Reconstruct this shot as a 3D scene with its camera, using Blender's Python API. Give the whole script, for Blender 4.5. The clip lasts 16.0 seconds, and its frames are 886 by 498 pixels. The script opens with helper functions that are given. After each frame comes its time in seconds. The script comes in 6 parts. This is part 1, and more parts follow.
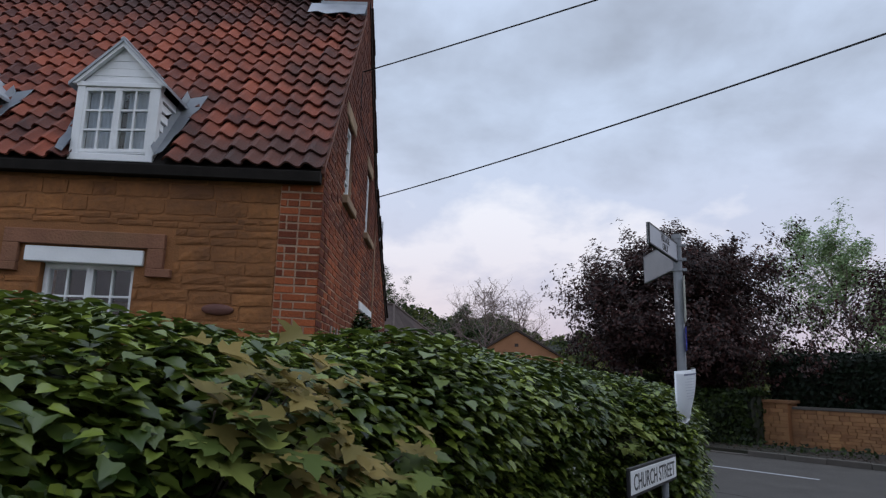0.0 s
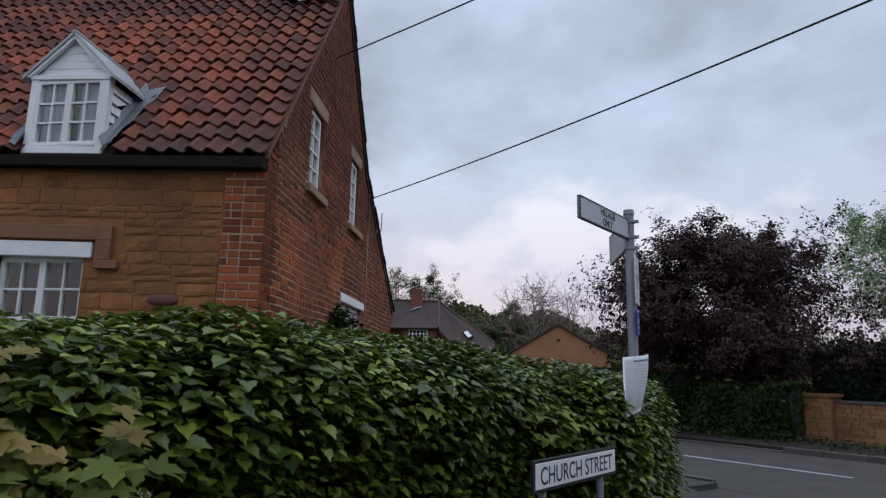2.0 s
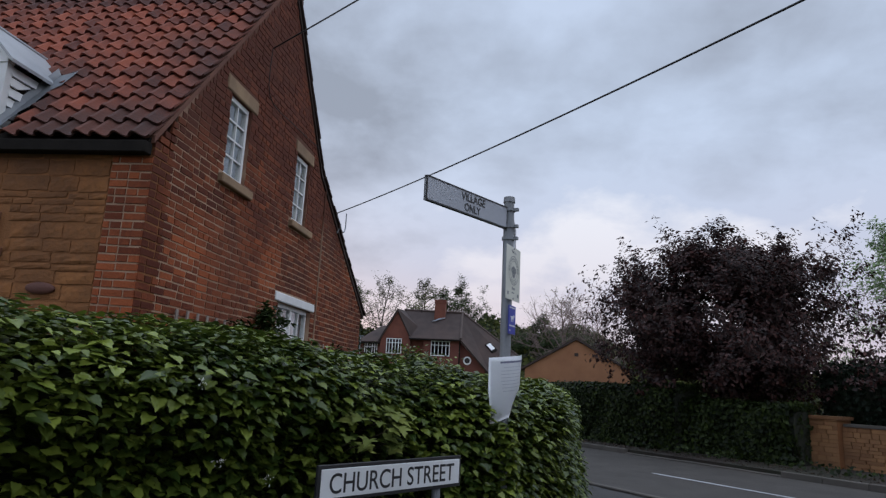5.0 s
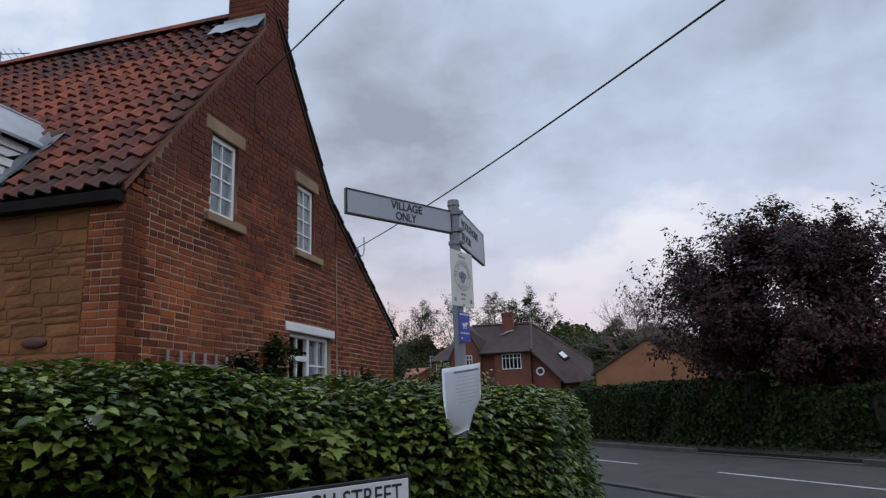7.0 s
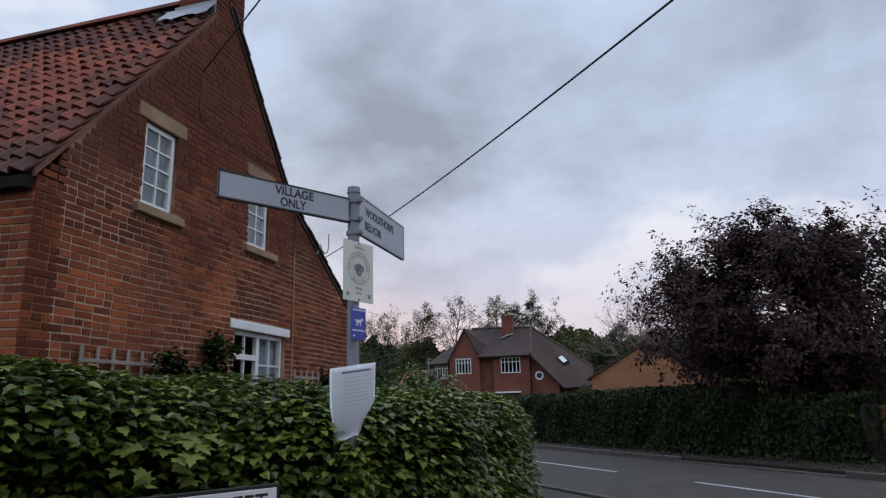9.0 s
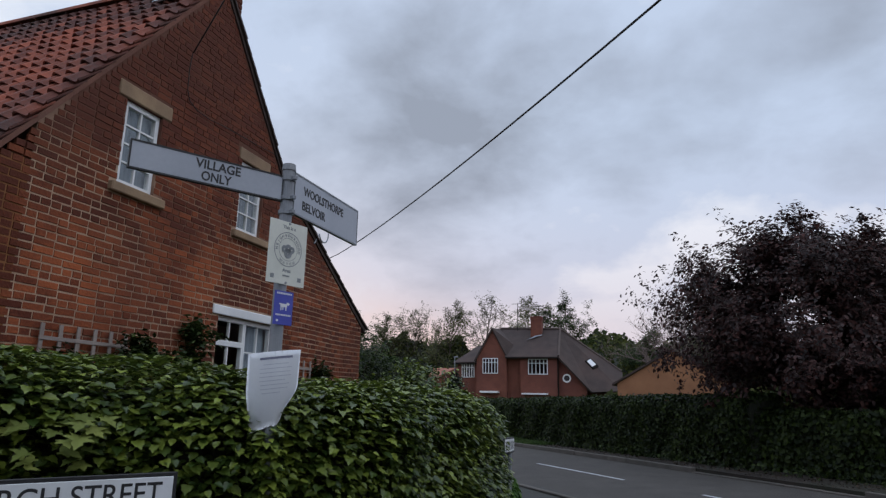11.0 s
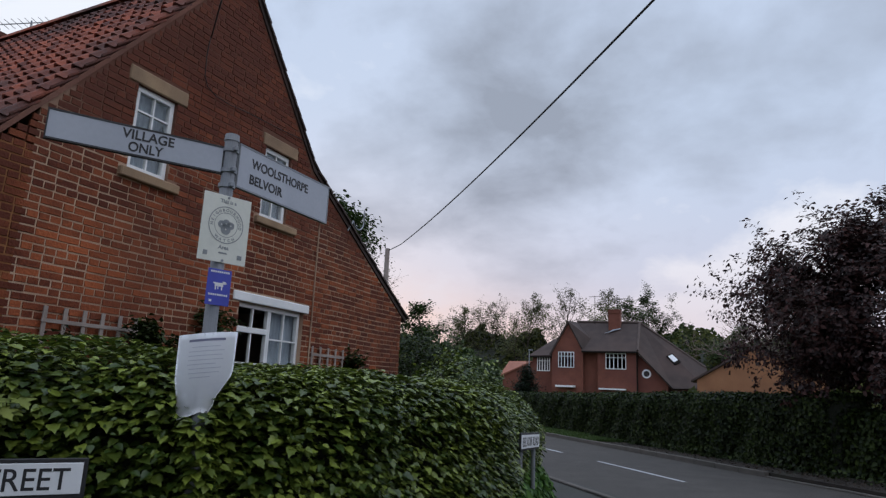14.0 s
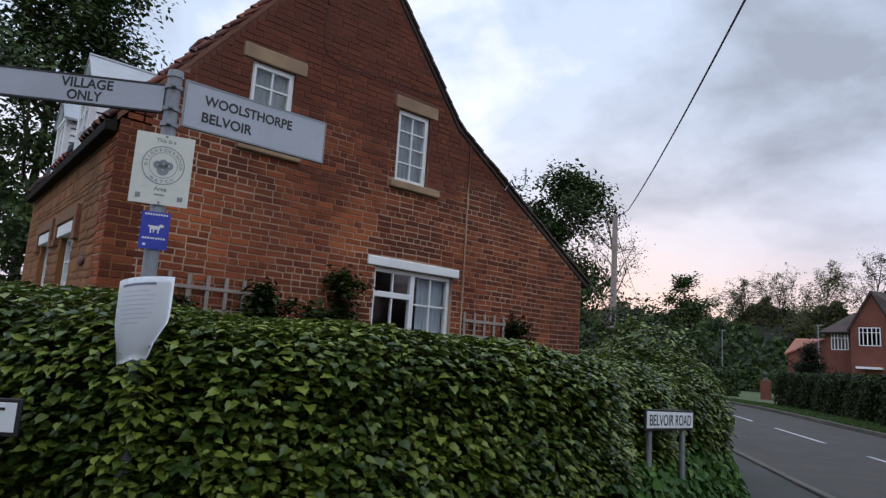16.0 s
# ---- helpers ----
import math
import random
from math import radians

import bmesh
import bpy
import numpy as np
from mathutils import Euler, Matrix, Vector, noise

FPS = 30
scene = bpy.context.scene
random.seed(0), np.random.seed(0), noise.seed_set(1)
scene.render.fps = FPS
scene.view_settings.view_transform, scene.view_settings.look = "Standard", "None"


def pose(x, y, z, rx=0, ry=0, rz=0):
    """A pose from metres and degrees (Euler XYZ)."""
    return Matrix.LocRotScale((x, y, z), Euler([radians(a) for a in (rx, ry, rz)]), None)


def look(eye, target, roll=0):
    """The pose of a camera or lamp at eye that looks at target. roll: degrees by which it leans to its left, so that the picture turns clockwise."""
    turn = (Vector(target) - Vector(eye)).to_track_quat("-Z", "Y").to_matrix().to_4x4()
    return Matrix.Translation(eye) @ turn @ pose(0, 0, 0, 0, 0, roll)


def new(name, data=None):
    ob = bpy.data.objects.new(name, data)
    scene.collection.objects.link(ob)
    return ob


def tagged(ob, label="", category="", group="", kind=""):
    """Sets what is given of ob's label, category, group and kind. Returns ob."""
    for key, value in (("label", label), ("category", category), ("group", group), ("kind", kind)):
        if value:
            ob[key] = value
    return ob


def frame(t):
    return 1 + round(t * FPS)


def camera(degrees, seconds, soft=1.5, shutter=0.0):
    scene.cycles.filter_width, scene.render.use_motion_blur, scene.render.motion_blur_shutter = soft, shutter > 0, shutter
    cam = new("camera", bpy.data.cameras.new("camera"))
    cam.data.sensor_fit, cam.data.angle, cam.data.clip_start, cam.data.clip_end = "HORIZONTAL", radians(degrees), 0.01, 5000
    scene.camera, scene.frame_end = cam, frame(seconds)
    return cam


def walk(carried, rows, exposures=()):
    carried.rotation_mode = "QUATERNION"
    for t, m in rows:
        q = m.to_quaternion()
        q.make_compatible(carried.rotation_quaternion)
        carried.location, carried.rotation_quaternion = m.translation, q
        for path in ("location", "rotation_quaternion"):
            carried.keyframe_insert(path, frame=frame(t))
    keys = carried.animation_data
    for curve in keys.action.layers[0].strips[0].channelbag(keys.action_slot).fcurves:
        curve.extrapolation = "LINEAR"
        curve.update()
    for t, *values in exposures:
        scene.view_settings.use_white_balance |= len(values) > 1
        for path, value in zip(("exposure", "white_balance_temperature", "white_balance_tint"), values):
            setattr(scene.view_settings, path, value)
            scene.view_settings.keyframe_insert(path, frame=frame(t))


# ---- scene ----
cam = camera(68.3, 16.0, soft=1.3, shutter=0.0)
PATH = [
    (0, (-0.006, 0.025, 1.746), (-0.006, 1.988, 2.128), 1.5),
    (0.5, (0.233, 0.096, 1.73), (0.176, 2.058, 2.114), 0.8),
    (1, (0.48, 0.175, 1.72), (0.365, 2.135, 2.101), 0.2),
    (1.5, (0.724, 0.258, 1.703), (0.573, 2.216, 2.082), -0.1),
    (2, (0.966, 0.365, 1.697), (0.803, 2.324, 2.068), 1.1),
    (2.5, (1.181, 0.47, 1.679), (1.021, 2.43, 2.043), 2.5),
    (3, (1.414, 0.573, 1.669), (1.254, 2.534, 2.026), 4.6),
    (3.5, (1.64, 0.689, 1.663), (1.497, 2.653, 2.017), 6.4),
    (4, (1.864, 0.746, 1.628), (1.719, 2.706, 1.996), 5.7),
    (4.2, (1.929, 0.788, 1.641), (1.758, 2.745, 2.019), 5.3),
    (6.5, (2.851, 1.161, 1.639), (2.404, 3.06, 2.082), -1.9),
    (7, (3.041, 1.264, 1.631), (2.562, 3.152, 2.083), -2.4),
    (7.5, (3.201, 1.44, 1.624), (2.71, 3.325, 2.077), -1.4),
    (8, (3.342, 1.568, 1.612), (2.853, 3.453, 2.067), -0.5),
    (8.5, (3.49, 1.692, 1.613), (2.998, 3.577, 2.068), -1.0),
    (9, (3.642, 1.787, 1.61), (3.142, 3.667, 2.071), -1.5),
    (11.5, (4.265, 2.353, 1.586), (3.615, 4.19, 2.036), 2.0),
    (12, (4.363, 2.462, 1.588), (3.665, 4.283, 2.032), 2.3),
    (12.5, (4.457, 2.571, 1.592), (3.723, 4.379, 2.033), 2.6),
    (13, (4.55, 2.694, 1.591), (3.781, 4.488, 2.029), 2.6),
    (13.5, (4.632, 2.798, 1.587), (3.824, 4.575, 2.022), 2.5),
    (14, (4.72, 2.89, 1.598), (3.878, 4.653, 2.026), 2.5),
    (14.5, (4.778, 3.011, 1.583), (3.922, 4.768, 2.006), 2.8),
    (15, (5.147, 3.583, 1.581), (4.112, 5.248, 1.977), 3.1),
    (15.5, (5.453, 4.174, 1.571), (4.214, 5.705, 1.917), 4.7),
    (16, (5.63, 4.52, 1.565), (4.136, 5.811, 1.883), 3.7),
]
walk(cam, [(t, look(eye, target, roll)) for t, eye, target, roll in PATH],
     [(0, 0.05), (4, 0.0), (8, -0.03), (12.5, -0.05), (14.5, 0.0), (15.2, 0.03), (16, 0.24)])


# ---- world and light ----
world = bpy.data.worlds.new("dusk_sky")
scene.world = world
world.use_nodes = True
wn, wl = world.node_tree.nodes, world.node_tree.links
wn.clear()


def wnode(kind, **values):
    n = wn.new(kind)
    for key, value in values.items():
        n.inputs[key].default_value = value
    return n


def wmath(op, a, b=None, clamp=False):
    n = wn.new("ShaderNodeMath")
    n.operation, n.use_clamp = op, clamp
    for i, v in enumerate((a, b)):
        if v is None:
            continue
        if isinstance(v, (int, float)):
            n.inputs[i].default_value = v
        else:
            wl.new(v, n.inputs[i])
    return n.outputs[0]


def wmix(fac, a, b):
    n = wn.new("ShaderNodeMix")
    n.data_type = "RGBA"
    for i, v in ((0, fac), (6, a), (7, b)):
        if isinstance(v, (int, float, tuple)):
            n.inputs[i].default_value = v
        else:
            wl.new(v, n.inputs[i])
    return n.outputs[2]


w_out = wn.new("ShaderNodeOutputWorld")
w_bg = wn.new("ShaderNodeBackground")
w_co = wn.new("ShaderNodeTexCoord")
w_sep = wn.new("ShaderNodeSeparateXYZ")
wl.new(w_co.outputs["Generated"], w_sep.inputs[0])
up = wmath("MAXIMUM", w_sep.outputs[2], 0.0)
# cloud sheet seen in perspective
den = wmath("ADD", up, 0.38)
cu, cv = wmath("DIVIDE", w_sep.outputs[0], den), wmath("DIVIDE", w_sep.outputs[1], den)
w_comb = wn.new("ShaderNodeCombineXYZ")
wl.new(cu, w_comb.inputs[0]), wl.new(cv, w_comb.inputs[1])
w_comb.inputs[2].default_value = 3.7
big = wnode("ShaderNodeTexNoise", Scale=1.25, Detail=6.0, Roughness=0.5, Distortion=0.1)
small = wnode("ShaderNodeTexNoise", Scale=4.0, Detail=6.0, Roughness=0.55, Distortion=0.15)
wl.new(w_comb.outputs[0], big.inputs["Vector"]), wl.new(w_comb.outputs[0], small.inputs["Vector"])
puff = wmath("MULTIPLY", wmath("SUBTRACT", small.outputs["Fac"], 0.5), 0.42)
cloud = wmath("ADD", wmath("MULTIPLY", wmath("SUBTRACT", big.outputs["Fac"], 0.5), 0.75), puff)


def toward(x, y, z):
    """How nearly the view goes towards a direction, 1 at most."""
    return wmath("ADD", wmath("ADD", wmath("MULTIPLY", w_sep.outputs[0], x), wmath("MULTIPLY", w_sep.outputs[1], y)), wmath("MULTIPLY", w_sep.outputs[2], z))


# a heavy grey cloud high over the road and a lesser one low beside it
bank = wmath("MULTIPLY", wmath("SUBTRACT", toward(-0.29, 0.80, 0.525), 0.952), 5.6, True)
bank = wmath("ADD", bank, wmath("MULTIPLY", wmath("MULTIPLY", wmath("SUBTRACT", toward(-0.30, 0.92, 0.25), 0.975), 12.0, True), 0.35))
bank = wmath("ADD", bank, wmath("MULTIPLY", wmath("MULTIPLY", wmath("SUBTRACT", toward(0.45, 0.76, 0.47), 0.965), 9.0, True), 0.45))
bank = wmath("MULTIPLY", bank, wmath("ADD", 0.55, wmath("MULTIPLY", small.outputs["Fac"], 0.9)))
cloud = wmath("ADD", cloud, wmath("MULTIPLY", bank, 0.62))
dark = wmath("MULTIPLY", wmath("SUBTRACT", cloud, 0.03), 4.2, True)
lite = wmath("MULTIPLY", wmath("SUBTRACT", 0.0, cloud), 10.0, True)
sky = wn.new("ShaderNodeTexSky")
sky.sky_type, sky.sun_disc = "NISHITA", False
sky.sun_elevation, sky.sun_rotation = radians(4.0), radians(-34.0)
base = wmix(0.015, (0.475, 0.56, 0.72, 1), sky.outputs[0])
base = wmix(lite, base, (0.755, 0.795, 0.875, 1))
base = wmix(wmath("MULTIPLY", dark, 0.9), base, (0.265, 0.30, 0.372, 1))
# pink and peach towards the horizon, warmest where the sun has set
low = wmath("POWER", wmath("SUBTRACT", 1.0, wmath("MULTIPLY", up, 2.3), True), 2.0)
base = wmix(wmath("MULTIPLY", wmath("MULTIPLY", low, 0.85), wmath("SUBTRACT", 1.0, wmath("MULTIPLY", dark, 0.45))), base, (0.55, 0.415, 0.47, 1))
to_sun = wmath("ADD", wmath("MULTIPLY", w_sep.outputs[0], -0.56), wmath("MULTIPLY", w_sep.outputs[1], 0.83))
near_sun = wmath("POWER", wmath("MAXIMUM", to_sun, 0.0), 12.0)
glow = wmath("MULTIPLY", wmath("POWER", wmath("SUBTRACT", 1.0, wmath("MULTIPLY", up, 5.2), True), 1.6), near_sun)
glow = wmath("MULTIPLY", glow, wmath("ADD", 0.45, wmath("MULTIPLY", small.outputs["Fac"], 1.0)))
base = wmix(wmath("MULTIPLY", glow, 1.0, True), base, (1.05, 0.60, 0.36, 1))
# an overcast sky is brightest overhead
zen = wmath("MULTIPLY", wmath("MULTIPLY", wmath("SUBTRACT", up, 0.55), 3.0, True), 1.0)
wl.new(base, w_bg.inputs["Color"])
wl.new(wmath("ADD", zen, 1.16), w_bg.inputs["Strength"])
wl.new(w_bg.outputs[0], w_out.inputs[0])

# unseen wide fill lamp, added opposite the set sun to lift the walls
fill_data = bpy.data.lights.new("sun", "SUN")
fill_data.energy, fill_data.angle, fill_data.color = 0.18, radians(40), (1.0, 0.93, 0.88)
sun = new("sun", fill_data)
sun.matrix_world = look((20, -10, 30), (0, 8, 2))
scene.view_settings.exposure = 0.0

# ---- materials ----
def material(name, a, b, rough=0.85, scale=4.0, fine=60.0, bump=0.3, metal=0.0, rand=0.0, island=0.0, c=None, patch=0.6,
             spec=0.5, contrast=2.2, clear=0.0, above=None):
    """Two colours mixed by coarse stains, a third by larger weather patches, darker or lighter from piece to piece, and fine relief."""
    m = bpy.data.materials.new(name)
    m.use_nodes = True
    n, l = m.node_tree.nodes, m.node_tree.links
    p = n["Principled BSDF"]
    geo = n.new("ShaderNodeNewGeometry")
    t1 = n.new("ShaderNodeTexNoise")
    t1.inputs["Scale"].default_value, t1.inputs["Detail"].default_value = scale, 6.0
    t2 = n.new("ShaderNodeTexNoise")
    t2.inputs["Scale"].default_value, t2.inputs["Detail"].default_value = fine, 5.0
    l.new(geo.outputs["Position"], t1.inputs["Vector"])
    l.new(geo.outputs["Position"], t2.inputs["Vector"])

    def mth(op, x, y, clamp=False):
        q = n.new("ShaderNodeMath")
        q.operation, q.use_clamp = op, clamp
        for i, v in enumerate((x, y)):
            if isinstance(v, (int, float)):
                q.inputs[i].default_value = v
            else:
                l.new(v, q.inputs[i])
        return q.outputs[0]

    def mixc(f, x, y, how="MIX"):
        q = n.new("ShaderNodeMix")
        q.data_type, q.blend_type = "RGBA", how
        for i, v in ((0, f), (6, x), (7, y)):
            if isinstance(v, (int, float, tuple)):
                q.inputs[i].default_value = v
            else:
                l.new(v, q.inputs[i])
        return q.outputs[2]

    f = mth("ADD", mth("MULTIPLY", t1.outputs["Fac"], 0.65), mth("MULTIPLY", t2.outputs["Fac"], 0.35))
    f = mth("ADD", mth("MULTIPLY", mth("SUBTRACT", f, 0.5), contrast), 0.5, True)
    if island:
        f = mth("ADD", f, mth("MULTIPLY", mth("SUBTRACT", geo.outputs["Random Per Island"], 0.5), island), True)
    if rand:
        info = n.new("ShaderNodeObjectInfo")
        f = mth("ADD", f, mth("MULTIPLY", mth("SUBTRACT", info.outputs["Random"], 0.5), rand), True)
    col = mixc(f, (*a, 1), (*b, 1))
    if c:
        t3 = n.new("ShaderNodeTexNoise")
        t3.inputs["Scale"].default_value, t3.inputs["Detail"].default_value = scale * 0.22, 4.0
        l.new(geo.outputs["Position"], t3.inputs["Vector"])
        g = mth("MULTIPLY", mth("SUBTRACT", t3.outputs["Fac"], 0.46), 5.0, True)
        col = mixc(mth("MULTIPLY", g, patch), col, (*c, 1))
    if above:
        # another colour mixed in above a ragged line: height, colour
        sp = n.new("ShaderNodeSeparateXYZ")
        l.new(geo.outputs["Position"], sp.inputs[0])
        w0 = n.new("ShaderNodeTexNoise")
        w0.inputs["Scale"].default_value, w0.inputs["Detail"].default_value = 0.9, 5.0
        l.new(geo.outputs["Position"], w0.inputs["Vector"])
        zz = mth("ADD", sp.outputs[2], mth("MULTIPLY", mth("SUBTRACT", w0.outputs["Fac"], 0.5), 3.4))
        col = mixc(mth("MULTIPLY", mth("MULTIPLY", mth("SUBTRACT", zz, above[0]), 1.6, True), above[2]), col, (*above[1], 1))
    l.new(col, p.inputs["Base Color"])
    rr = mth("ADD", mth("MULTIPLY", mth("SUBTRACT", t2.outputs["Fac"], 0.5), 0.3), rough, True)
    l.new(rr, p.inputs["Roughness"])
    p.inputs["Metallic"].default_value = metal
    p.inputs["Specular IOR Level"].default_value = spec
    p.inputs["Coat Weight"].default_value = clear
    if bump:
        bm_ = n.new("ShaderNodeBump")
        bm_.inputs["Strength"].default_value, bm_.inputs["Distance"].default_value = bump, 0.01
        l.new(t2.outputs["Fac"], bm_.inputs["Height"])
        l.new(bm_.outputs["Normal"], p.inputs["Normal"])
    return m


def leaf_material(name, a, b, rough=0.5, trans=0.25, spec=0.35):
    """Leaves: colour from leaf to leaf, with some light passing through."""
    m = bpy.data.materials.new(name)
    m.use_nodes = True
    n, l = m.node_tree.nodes, m.node_tree.links
    p = n["Principled BSDF"]
    geo = n.new("ShaderNodeNewGeometry")
    t = n.new("ShaderNodeTexNoise")
    t.inputs["Scale"].default_value, t.inputs["Detail"].default_value = 1.3, 4.0
    l.new(geo.outputs["Position"], t.inputs["Vector"])
    add = n.new("ShaderNodeMath")
    add.operation = "MULTIPLY_ADD"
    l.new(geo.outputs["Random Per Island"], add.inputs[0])
    add.inputs[1].default_value = 0.85
    sub = n.new("ShaderNodeMath")
    sub.operation = "MULTIPLY_ADD"
    l.new(t.outputs["Fac"], sub.inputs[0])
    sub.inputs[1].default_value, sub.inputs[2].default_value = 0.9, -0.40
    l.new(sub.outputs[0], add.inputs[2])
    add.use_clamp = True
    few = n.new("ShaderNodeMath")
    few.operation = "POWER"
    l.new(add.outputs[0], few.inputs[0])
    few.inputs[1].default_value = 1.7
    mix = n.new("ShaderNodeMix")
    mix.data_type = "RGBA"
    l.new(few.outputs[0], mix.inputs[0])
    mix.inputs[6].default_value, mix.inputs[7].default_value = (*a, 1), (*b, 1)
    l.new(mix.outputs[2], p.inputs["Base Color"])
    p.inputs["Roughness"].default_value = rough
    p.inputs["Specular IOR Level"].default_value = spec
    tr = n.new("ShaderNodeBsdfTranslucent")
    l.new(mix.outputs[2], tr.inputs["Color"])
    ms = n.new("ShaderNodeMixShader")
    ms.inputs[0].default_value = trans
    l.new(p.outputs[0], ms.inputs[1]), l.new(tr.outputs[0], ms.inputs[2])
    l.new(ms.outputs[0], n["Material Output"].inputs["Surface"])
    return m


def glass_material(name):
    m = bpy.data.materials.new(name)
    m.use_nodes = True
    p = m.node_tree.nodes["Principled BSDF"]
    p.inputs["Base Color"].default_value = (0.9, 0.95, 0.95, 1)
    p.inputs["Roughness"].default_value = 0.03
    p.inputs["Transmission Weight"].default_value = 1.0
    p.inputs["IOR"].default_value = 1.45
    return m


BRICK = material("red_brick", (0.105, 0.029, 0.017), (0.37, 0.103, 0.041), 0.92, 2.2, 45, 0.8, rand=0.8, island=0.8, c=(0.085, 0.034, 0.024), patch=0.6, above=(3.75, (0.110, 0.038, 0.026), 0.62), spec=0.2)
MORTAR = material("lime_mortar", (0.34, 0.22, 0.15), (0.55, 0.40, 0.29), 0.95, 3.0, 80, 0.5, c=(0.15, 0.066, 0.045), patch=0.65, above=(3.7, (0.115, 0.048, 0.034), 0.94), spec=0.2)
STONE = material("ironstone", (0.135, 0.056, 0.021), (0.34, 0.142, 0.048), 0.95, 3.2, 22, 1.0, rand=0.24, island=0.2, c=(0.105, 0.048, 0.024), patch=0.75)
STONE_JOINT = material("stone_joint", (0.17, 0.072, 0.028), (0.30, 0.130, 0.048), 0.95, 3.0, 60, 0.6)
SANDSTONE = material("sandstone", (0.29, 0.19, 0.115), (0.42, 0.29, 0.175), 0.95, 5.0, 70, 0.5, c=(0.15, 0.10, 0.07), patch=0.7)
PANTILE = material("clay_pantile", (0.075, 0.022, 0.016), (0.29, 0.072, 0.036), 0.85, 2.6, 40, 0.7, rand=0.9, island=0.9, c=(0.038, 0.024, 0.021), patch=0.72)
WHITE = material("white_paint", (0.70, 0.72, 0.74), (0.84, 0.85, 0.86), 0.55, 5.0, 50, 0.15, c=(0.55, 0.56, 0.56), patch=0.35)
LEAD = material("lead_sheet", (0.20, 0.225, 0.26), (0.36, 0.39, 0.43), 0.55, 4.0, 40, 0.2, metal=0.3, c=(0.5, 0.5, 0.5), patch=0.4)
DARKWOOD = material("tarred_timber", (0.010, 0.009, 0.008), (0.022, 0.019, 0.017), 0.9, 6.0, 50, 0.3, spec=0.1)
GLASS = glass_material("window_glass")
CURTAIN = material("pale_curtain", (0.34, 0.38, 0.45), (0.50, 0.54, 0.62), 0.9, 8.0, 60, 0.2)
ROOM = material("dim_room", (0.10, 0.09, 0.08), (0.16, 0.15, 0.14), 0.9, 3.0, 30, 0.0)
STEEL = material("grey_post_paint", (0.20, 0.22, 0.25), (0.30, 0.32, 0.35), 0.5, 6.0, 60, 0.15, metal=0.2, c=(0.15, 0.14, 0.13), patch=0.4)
SIGNWHITE = material("sign_face", (0.66, 0.68, 0.71), (0.78, 0.80, 0.82), 0.5, 4.0, 40, 0.05, c=(0.55, 0.57, 0.57), patch=0.4)
SIGNGREY = material("sign_back", (0.33, 0.35, 0.38), (0.43, 0.45, 0.48), 0.5, 4.0, 40, 0.1, metal=0.3)
BLACK = material("black_paint", (0.010, 0.010, 0.012), (0.025, 0.025, 0.028), 0.55, 8.0, 60, 0.1)
PAPER = material("laminated_paper", (0.88, 0.90, 0.95), (0.94, 0.96, 0.98), 0.35, 5.0, 30, 0.1, clear=0.3)
CREAM = material("cream_plate", (0.60, 0.62, 0.56), (0.72, 0.73, 0.66), 0.45, 5.0, 40, 0.05)
GREYINK = material("faded_grey_ink", (0.18, 0.20, 0.22), (0.28, 0.30, 0.31), 0.6, 9.0, 60, 0.05)
BLUE = material("blue_plastic", (0.03, 0.045, 0.34), (0.05, 0.07, 0.45), 0.35, 5.0, 30, 0.05)
ASPHALT = material("asphalt", (0.043, 0.039, 0.036), (0.078, 0.071, 0.065), 0.9, 1.6, 110, 0.5, c=(0.056, 0.051, 0.047), patch=0.6, spec=0.3)
FOOTWAY = material("footway_asphalt", (0.03, 0.029, 0.03), (0.052, 0.05, 0.05), 0.9, 1.8, 90, 0.5, c=(0.026, 0.03, 0.02), patch=0.6)
KERB = material("kerb_concrete", (0.066, 0.057, 0.050), (0.112, 0.099, 0.086), 0.9, 3.0, 70, 0.4, rand=0.5, c=(0.06, 0.06, 0.05), patch=0.5)
LINEPAINT = material("road_line_paint", (0.36, 0.37, 0.40), (0.55, 0.56, 0.60), 0.7, 3.0, 60, 0.2, c=(0.2, 0.2, 0.22), patch=0.4)
GRASSY = material("grass_ground", (0.035, 0.06, 0.018), (0.075, 0.11, 0.035), 0.95, 1.2, 60, 0.8, c=(0.06, 0.065, 0.03), patch=0.5)
SOIL = material("bare_soil", (0.012, 0.008, 0.006), (0.026, 0.019, 0.013), 0.95, 2.0, 50, 0.9, c=(0.018, 0.026, 0.011), patch=0.5)
LEAF = leaf_material("hedge_leaf", (0.026, 0.052, 0.008), (0.235, 0.292, 0.045), spec=0.4, rough=0.40, trans=0.18)
LEAF_BIG = leaf_material("sycamore_leaf", (0.075, 0.105, 0.024), (0.27, 0.30, 0.078), spec=0.12, rough=0.6)
LEAF_YOUNG = leaf_material("young_sycamore_leaf", (0.15, 0.125, 0.036), (0.32, 0.235, 0.078), spec=0.12, rough=0.6)
LEAF_FAR = leaf_material("clipped_hedge_leaf", (0.006, 0.013, 0.003), (0.048, 0.072, 0.014), spec=0.2)
LEAF_YEW = leaf_material("dark_hedge_leaf", (0.003, 0.008, 0.003), (0.010, 0.020, 0.008), spec=0.15)
LEAF_COPPER = leaf_material("copper_leaf", (0.014, 0.008, 0.008), (0.088, 0.036, 0.030), spec=0.2)
LEAF_SILVER = leaf_material("pale_leaf", (0.12, 0.20, 0.075), (0.40, 0.52, 0.26))
LEAF_TREE = leaf_material("tree_leaf", (0.015, 0.030, 0.009), (0.085, 0.13, 0.035), spec=0.2)
